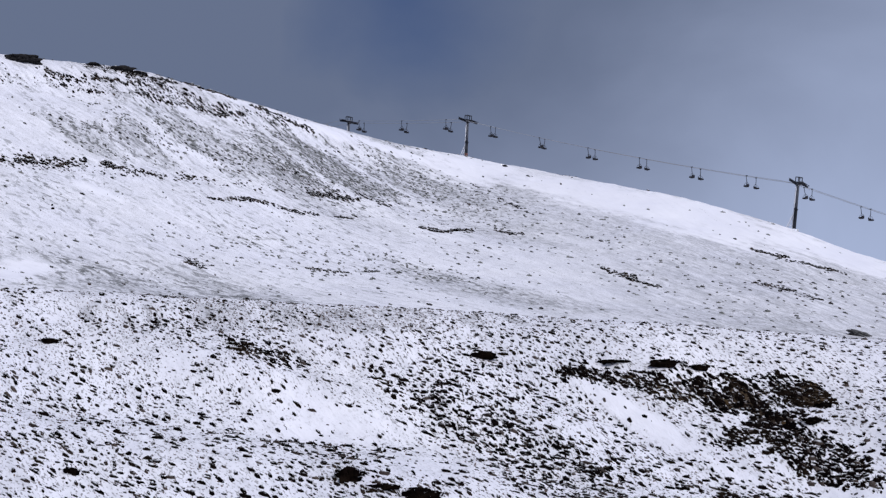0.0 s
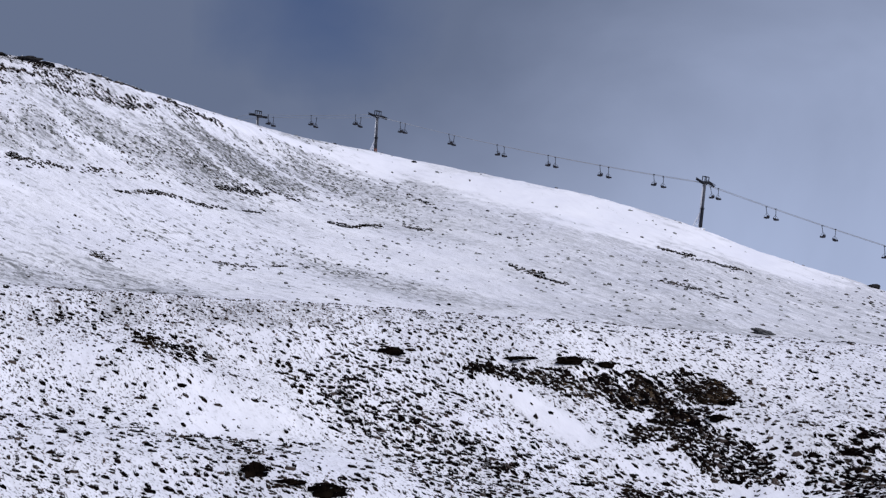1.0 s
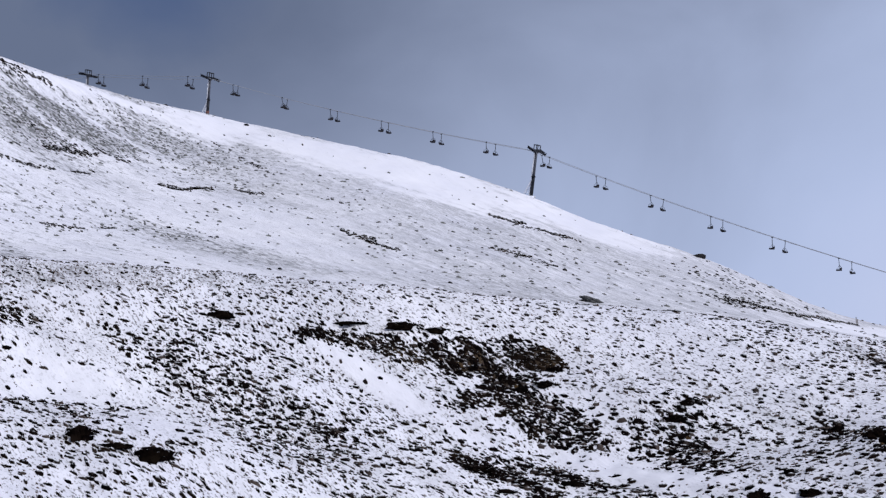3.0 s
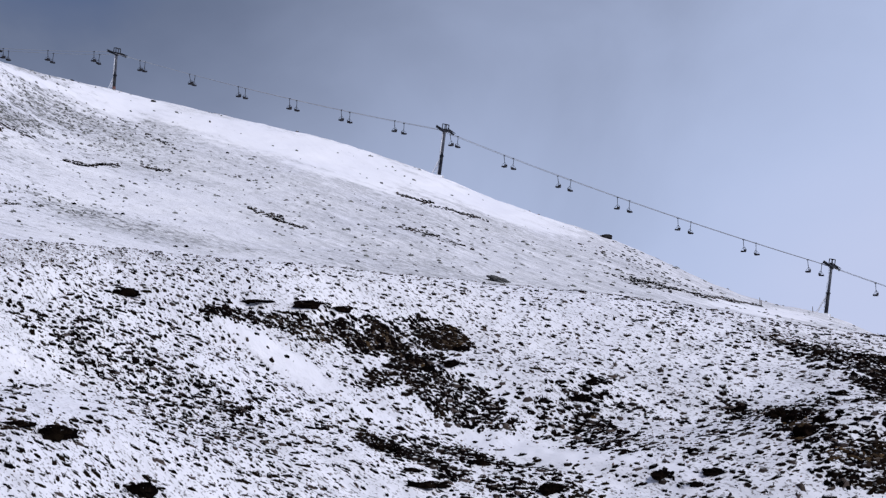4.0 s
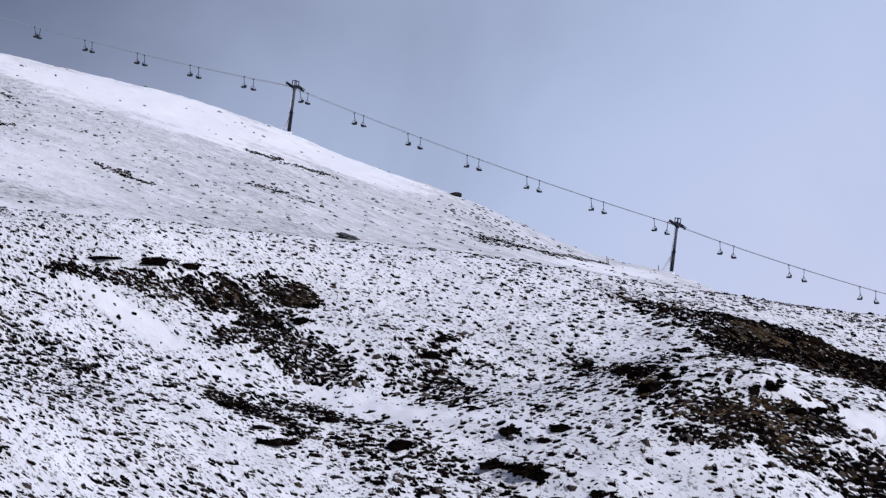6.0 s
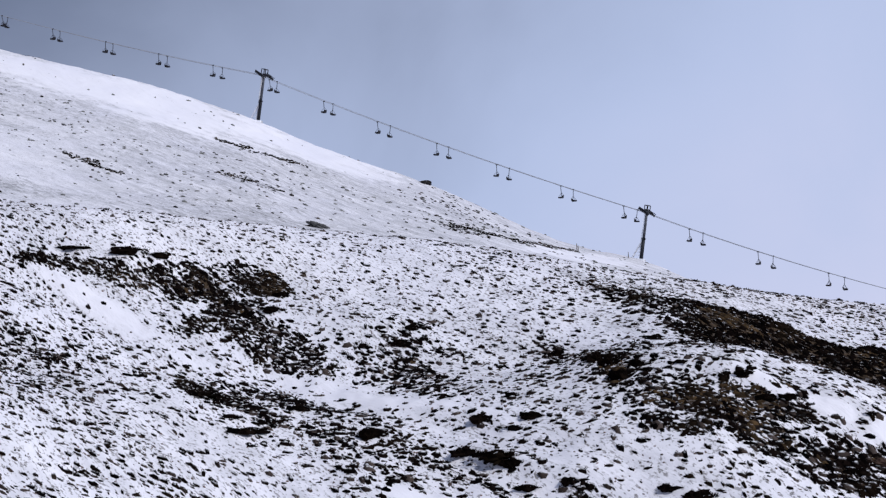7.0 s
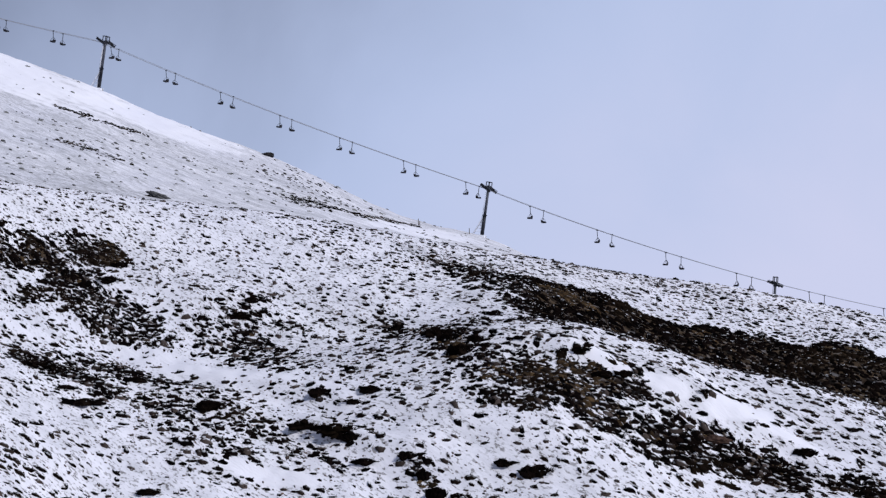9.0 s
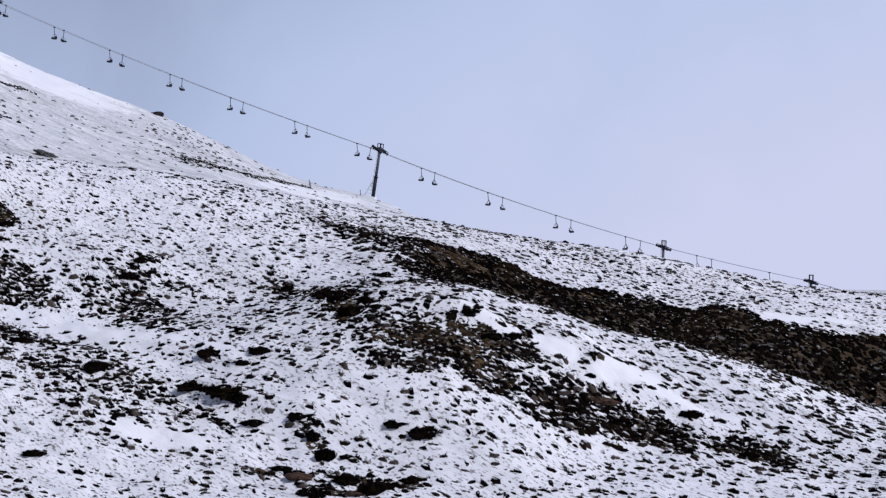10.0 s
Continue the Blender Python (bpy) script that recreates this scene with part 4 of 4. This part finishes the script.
def make_rope(across):
    bm, ring = bmesh.new(), []
    for s in np.arange(429.0, -59.0, -2.0):
        x, y = line_place(s, across)
        z = rope_height(s)
        ring.append([bm.verts.new((x + 0.058 * math.cos(k * 1.2566) * UPHILL.y, y - 0.058 * math.cos(k * 1.2566) * UPHILL.x, z + 0.058 * math.sin(k * 1.2566))) for k in range(5)])
    for a, b in zip(ring, ring[1:]):
        for k in range(5):
            bm.faces.new((a[k], a[(k + 1) % 5], b[(k + 1) % 5], b[k]))
    return tagged(link("haul_rope", bm, ROPE, None, "", True), "grey steel haul rope strung between chairlift pylons", "rope", "haul ropes")


for across in (GAUGE / 2, -GAUGE / 2):
    make_rope(across)


def make_chair():
    """A two-seat chair that hangs from its grip; it faces along x."""
    ob = new("chairlift_chair")
    part("grip", box(0, 0, 0, 0.5, 0.14, 0.2, bevel=0.04), DARK_STEEL, ob)
    hanger = bmesh.new()
    for p, q in (((0, 0, 0), (0, 0.1, -0.25)), ((0, 0.1, -0.25), (-0.06, 0.05, -1.25)), ((-0.06, 0.05, -1.25), (-0.1, 0, -1.5))):
        add_tube(hanger, p, q, 0.07, sides=6)
    part("hanger", hanger, DARK_STEEL, ob)
    loop = bmesh.new()
    for side in (-0.58, 0.58):
        add_tube(loop, (-0.1, 0, -1.45), (-0.36, side, -1.95), 0.045, sides=6)
        add_tube(loop, (-0.1, 0, -1.45), (0.24, side, -2.15), 0.035, sides=6)
        add_tube(loop, (-0.36, side, -1.95), (-0.30, side, -2.5), 0.035, sides=6)
        add_tube(loop, (-0.30, side, -2.5), (0.36, side, -2.46), 0.035, sides=6)
        add_tube(loop, (0.24, side, -2.15), (0.36, side, -2.46), 0.025, sides=6)
    part("frame", loop, DARK_STEEL, ob)
    part("seat", box(0.04, 0, -2.46, 0.90, 1.26, 0.34, bevel=0.10), SEAT, ob)
    part("backrest", box(-0.36, 0, -2.22, 0.17, 1.2, 0.46, Matrix.Rotation(radians(-8), 4, "Y"), bevel=0.04), SEAT, ob)
    return tagged(ob, "empty black two-seat chairlift chair on a steel hanger", "chairlift chair", "chairs on the lift")


# stations of the chairs on the near rope, going up, and on the far rope, coming down
UP = [337.5, 322.3, 307.1, 292.4, 277.0, 262.3, 247.3, 232.7, 218.1, 203.4, 189.6, 176.3, 162.0, 148.0, 133.4, 119.5, 105.4, 91.1, 76.8, 62.4, 48.0, 33.6]
DOWN = [339.8, 324.4, 309.1, 294.4, 278.7, 263.4, 248.3, 233.2, 218.3, 203.9, 189.6, 175.3, 161.2, 146.9, 132.3, 118.0, 103.8, 89.1, 74.6, 60.1, 45.6, 22.0]
pattern = make_chair()
swing = np.random.RandomState(12)
for across, stations, turn in ((GAUGE / 2, UP, 180), (-GAUGE / 2, DOWN, 0)):
    for s in stations:
        x, y = line_place(s, across)
        m = pose(x, y, rope_height(s) - 0.02, 2 * swing.randn(), 2.5 * swing.randn(), LINE_TURN + turn)
        if s == UP[0] and across > 0:
            pattern.matrix_world = m
        else:
            copy_thing(pattern, m)


# ---- clumps of heather, rocks and posts that stand by themselves ----
def lumpy(seed):
    """A low mound of rounded, uneven heather bushes grown together, with short shoots standing out of it."""
    g, bm = random.Random(seed), bmesh.new()
    for k in range(9):
        a, d = g.random() * 6.283, 0.40 * (k > 0) * (0.5 + g.random())
        size = 0.34 * (0.7 + 0.5 * g.random()) if k else 0.46
        m = pose(d * math.cos(a), d * math.sin(a), 0.04, 0, 0, g.random() * 360) @ Matrix.Diagonal((size, size * (0.6 + 0.4 * g.random()), size * (0.8 + 0.4 * g.random()), 1))
        made = bmesh.ops.create_icosphere(bm, subdivisions=2, radius=1.0, matrix=m)
        for v in made["verts"]:
            n = noise.noise(v.co * 4.1 + Vector((seed * 3.1, 0, 0))) + 0.5 * noise.noise(v.co * 11 + Vector((0, seed * 1.7, 0)))
            v.co *= 1 + 0.5 * n
    for _ in range(260):
        a, w = g.random() * 6.283, 0.03 + 0.04 * g.random()
        c, q, d, out = math.cos(a), math.sin(a), 0.75 * math.sqrt(g.random()), 0.04 + 0.12 * g.random()
        foot, up = 0.30 * (1 - d), 0.14 + 0.16 * g.random()
        p = [bm.verts.new(v) for v in ((d * c - w * q, d * q + w * c, foot), (d * c + w * q, d * q - w * c, foot), ((d + out) * c, (d + out) * q, foot + up))]
        bm.faces.new(p)
    return bm


def craggy(seed):
    """One rock about two metres across, split into flat-topped steps and hollows."""
    bm, shift = bmesh.new(), Vector((seed * 2.7, seed * 1.3, 0))
    bmesh.ops.create_icosphere(bm, subdivisions=4, radius=1.0)
    for v in bm.verts:
        n = noise.noise(v.co * 1.3 + shift) + 0.6 * noise.noise(v.co * 3.1 + shift) + 0.3 * noise.noise(v.co * 7.5 + shift)
        v.co *= 1 + 0.42 * n
        v.co.z = 0.5 * v.co.z + 0.5 * round(v.co.z * 4) / 4
    return bm


def marker_post(x, y, tall):
    ob = link("marker_post", tube((0, 0, -0.2), (0, 0, tall), 0.09, 0.07, sides=7), WOOD)
    ob.matrix_world = pose(x, y, float(land(x, y)), 2, -3, 0)
    return tagged(ob, "thin weathered wooden marker post in the snow", "post", "marker posts")


LABELS = {"heather_clump": ("dark heather clump standing out of the snow", "heather", "heather clumps"),
          "boulder": ("dark rock outcrop on the snowy hillside", "rock", "rocks on the hill"),
          "flat_rock": ("grey lens-shaped flat rock lying on the snowy slope", "rock", "rocks on the hill"),
          "peat_hag": ("reddish-brown wet peat hag beside dark heather", "peat", "peat hags")}


def stand(kind, x, y, wide, deep, tall, turn, seed, tilt=0):
    """A clump, rock or peat hag on the ground: its place, width, depth and height in metres."""
    bm = lumpy(seed) if kind == "heather_clump" else craggy(seed)
    low, high = ([f(v.co[i] for v in bm.verts) for i in range(3)] for f in (min, max))
    bm.transform(Matrix.Diagonal([want / (b - a) for want, a, b in zip((wide * 1.15, deep * 1.1, tall * (1.35 if kind == "heather_clump" else 1.0)), low, high)] + [1]))
    ob = link(kind, bm, {"heather_clump": DEEP_HEATHER, "boulder": STONE, "flat_rock": SCREE, "peat_hag": PEAT}[kind])
    ob.matrix_world = pose(x, y, float(land(x, y)) + 0.03 * tall, 0, tilt, turn)
    return tagged(ob, *LABELS[kind])


stand("heather_clump", -26.44, 135.19, 1.23, 0.92, 0.68, 11, 4)
stand("heather_clump", -35.32, 169.61, 2.07, 1.55, 0.57, 12, 5)
stand("boulder", -95.55, 425.40, 8.06, 6.04, 2.51, 13, 6)
stand("boulder", -92.59, 425.54, 2.60, 1.95, 1.25, 12, 7)
stand("boulder", -81.60, 435.93, 3.44, 2.58, 1.28, 11, 8)
stand("boulder", -75.24, 437.58, 5.82, 4.37, 1.46, 10, 9)
stand("boulder", 15.75, 472.74, 1.27, 0.95, 0.97, -2, 10)
stand("boulder", 111.34, 397.71, 2.6, 2.0, 1.35, -16, 11)
marker_post(134.37, 365.06, 1.39)
marker_post(147.30, 369.20, 1.18)
marker_post(134.11, 363.55, 1.15)
stand("flat_rock", 70.02, 317.88, 4.4, 2.8, 1.5, -12, 47, 22)
stand("boulder", -98.38, 425.27, 3.38, 2.54, 1.62, 13, 60)
stand("boulder", -71.51, 439.22, 3.45, 2.59, 1.10, 9, 61)
stand("boulder", -85.30, 419.92, 1.79, 1.34, 0.88, 11, 62)
stand("heather_clump", 3.60, 176.90, 2.50, 1.79, 0.79, -1, 100)
stand("heather_clump", -7.10, 141.60, 2.35, 1.68, 1.27, 3, 101)
stand("heather_clump", -4.50, 140.90, 2.51, 1.80, 0.49, 2, 102)
stand("heather_clump", -1.80, 140.40, 3.45, 2.47, 1.12, 1, 103)
stand("heather_clump", 20.70, 176.70, 3.06, 2.19, 0.80, -7, 104)
stand("heather_clump", 23.60, 176.40, 1.97, 1.41, 0.62, -8, 105)
stand("heather_clump", 15.50, 177.30, 3.06, 2.19, 0.31, -5, 106)
stand("heather_clump", -14.60, 164.80, 0.81, 0.58, 0.37, 5, 107)
stand("heather_clump", 4.10, 135.00, 2.49, 1.78, 1.28, -2, 108)
stand("heather_clump", 43.40, 160.40, 1.53, 1.09, 0.58, -15, 109)
stand("heather_clump", 42.00, 158.10, 1.51, 1.08, 0.41, -15, 110)
stand("heather_clump", 43.00, 138.50, 1.34, 0.96, 0.58, -17, 111)
stand("heather_clump", 46.40, 136.40, 1.77, 1.27, 0.50, -19, 112)
stand("heather_clump", 35.00, 140.80, 2.14, 1.53, 0.94, -14, 113)
stand("heather_clump", 42.20, 132.30, 3.84, 2.74, 0.83, -18, 114)
stand("heather_clump", 60.70, 129.50, 1.32, 0.94, 0.36, -25, 115)
stand("heather_clump", 23.90, 152.00, 2.84, 2.03, 0.61, -9, 116)
stand("heather_clump", 26.30, 144.70, 3.16, 2.26, 0.51, -10, 117)
stand("heather_clump", 31.10, 148.60, 1.87, 1.33, 0.60, -12, 118)
stand("heather_clump", 25.40, 147.20, 1.84, 1.31, 0.37, -10, 119)
stand("heather_clump", 32.30, 166.80, 2.09, 1.49, 0.76, -11, 120)
stand("heather_clump", 33.70, 168.90, 1.38, 0.98, 0.60, -11, 121)
stand("heather_clump", 60.40, 145.40, 1.36, 0.97, 0.55, -23, 122)
stand("heather_clump", 53.80, 142.00, 1.87, 1.33, 0.83, -21, 123)
stand("heather_clump", 53.90, 139.00, 1.83, 1.31, 0.74, -21, 124)
stand("heather_clump", 53.60, 135.90, 1.98, 1.41, 0.87, -22, 125)
stand("heather_clump", 55.10, 136.30, 1.36, 0.97, 0.73, -22, 126)
stand("heather_clump", 56.40, 141.50, 0.94, 0.67, 0.38, -22, 127)
stand("heather_clump", 55.30, 134.80, 1.07, 0.77, 0.44, -22, 128)
stand("heather_clump", 60.80, 129.50, 1.50, 1.07, 0.36, -25, 129)
stand("heather_clump", 62.90, 126.50, 1.65, 1.18, 0.56, -26, 130)
stand("heather_clump", 57.60, 133.60, 1.07, 0.77, 0.29, -23, 131)
stand("heather_clump", 61.30, 127.00, 1.56, 1.11, 0.56, -26, 132)
stand("heather_clump", 72.40, 116.90, 1.69, 1.21, 0.55, -32, 133)
stand("heather_clump", 74.00, 111.70, 1.57, 1.12, 0.60, -34, 134)
stand("heather_clump", 67.80, 123.30, 1.04, 0.74, 0.28, -29, 135)
stand("heather_clump", 78.10, 113.90, 1.02, 0.73, 0.34, -34, 136)
stand("heather_clump", 85.00, 118.00, 0.89, 0.64, 0.36, -36, 137)
stand("heather_clump", 41.90, 157.70, 1.50, 1.07, 0.57, -15, 138)
stand("heather_clump", 35.00, 140.80, 1.96, 1.40, 0.94, -14, 139)
stand("heather_clump", 43.00, 138.30, 1.69, 1.21, 0.72, -17, 140)
stand("heather_clump", 46.40, 136.10, 1.94, 1.39, 0.57, -19, 141)
stand("heather_clump", 44.70, 135.60, 1.49, 1.07, 0.50, -18, 142)
stand("heather_clump", 53.30, 149.80, 1.17, 0.84, 0.71, -20, 143)
stand("heather_clump", 46.30, 140.60, 1.18, 0.85, 0.44, -18, 144)
stand("heather_clump", 40.70, 134.50, 2.59, 1.85, 0.63, -17, 145)
stand("heather_clump", 43.10, 130.80, 1.86, 1.33, 0.62, -18, 146)
stand("heather_clump", 45.90, 126.40, 1.41, 1.00, 0.54, -20, 147)
stand("heather_clump", 46.50, 122.20, 1.45, 1.03, 0.98, -21, 148)
stand("heather_clump", 46.20, 124.30, 1.22, 0.87, 1.12, -20, 149)
stand("heather_clump", 53.20, 120.40, 2.43, 1.73, 0.85, -24, 150)
stand("heather_clump", 51.60, 122.50, 1.63, 1.17, 0.46, -23, 151)
stand("heather_clump", 47.70, 121.40, 1.04, 0.74, 0.32, -21, 152)
stand("heather_clump", 47.00, 119.20, 1.97, 1.41, 0.70, -22, 153)
stand("heather_clump", 48.10, 116.90, 2.33, 1.67, 0.82, -22, 154)
stand("heather_clump", 50.40, 116.50, 1.56, 1.11, 0.57, -23, 155)
stand("heather_clump", 43.30, 122.90, 1.44, 1.03, 0.39, -19, 156)
stand("heather_clump", 43.80, 118.90, 1.17, 0.83, 0.57, -20, 157)
stand("heather_clump", 44.40, 118.00, 1.16, 0.83, 0.56, -21, 158)
stand("heather_clump", 43.30, 128.00, 2.08, 1.48, 0.47, -19, 159)
stand("heather_clump", 28.30, 130.70, 1.64, 1.17, 0.47, -12, 160)
stand("heather_clump", 64.40, 119.30, 1.42, 1.01, 0.47, -28, 161)
stand("heather_clump", 67.10, 117.70, 1.67, 1.19, 0.40, -30, 162)
stand("heather_clump", 69.40, 116.10, 1.66, 1.19, 0.40, -31, 163)
stand("heather_clump", 72.40, 113.40, 1.41, 1.00, 0.40, -33, 164)
stand("peat_hag", 66.70, 119.60, 2.02, 1.44, 0.82, -29, 165)
stand("peat_hag", 44.20, 121.10, 1.90, 1.36, 0.83, -20, 166)
stand("peat_hag", 46.90, 117.50, 1.56, 1.11, 0.50, -22, 167)
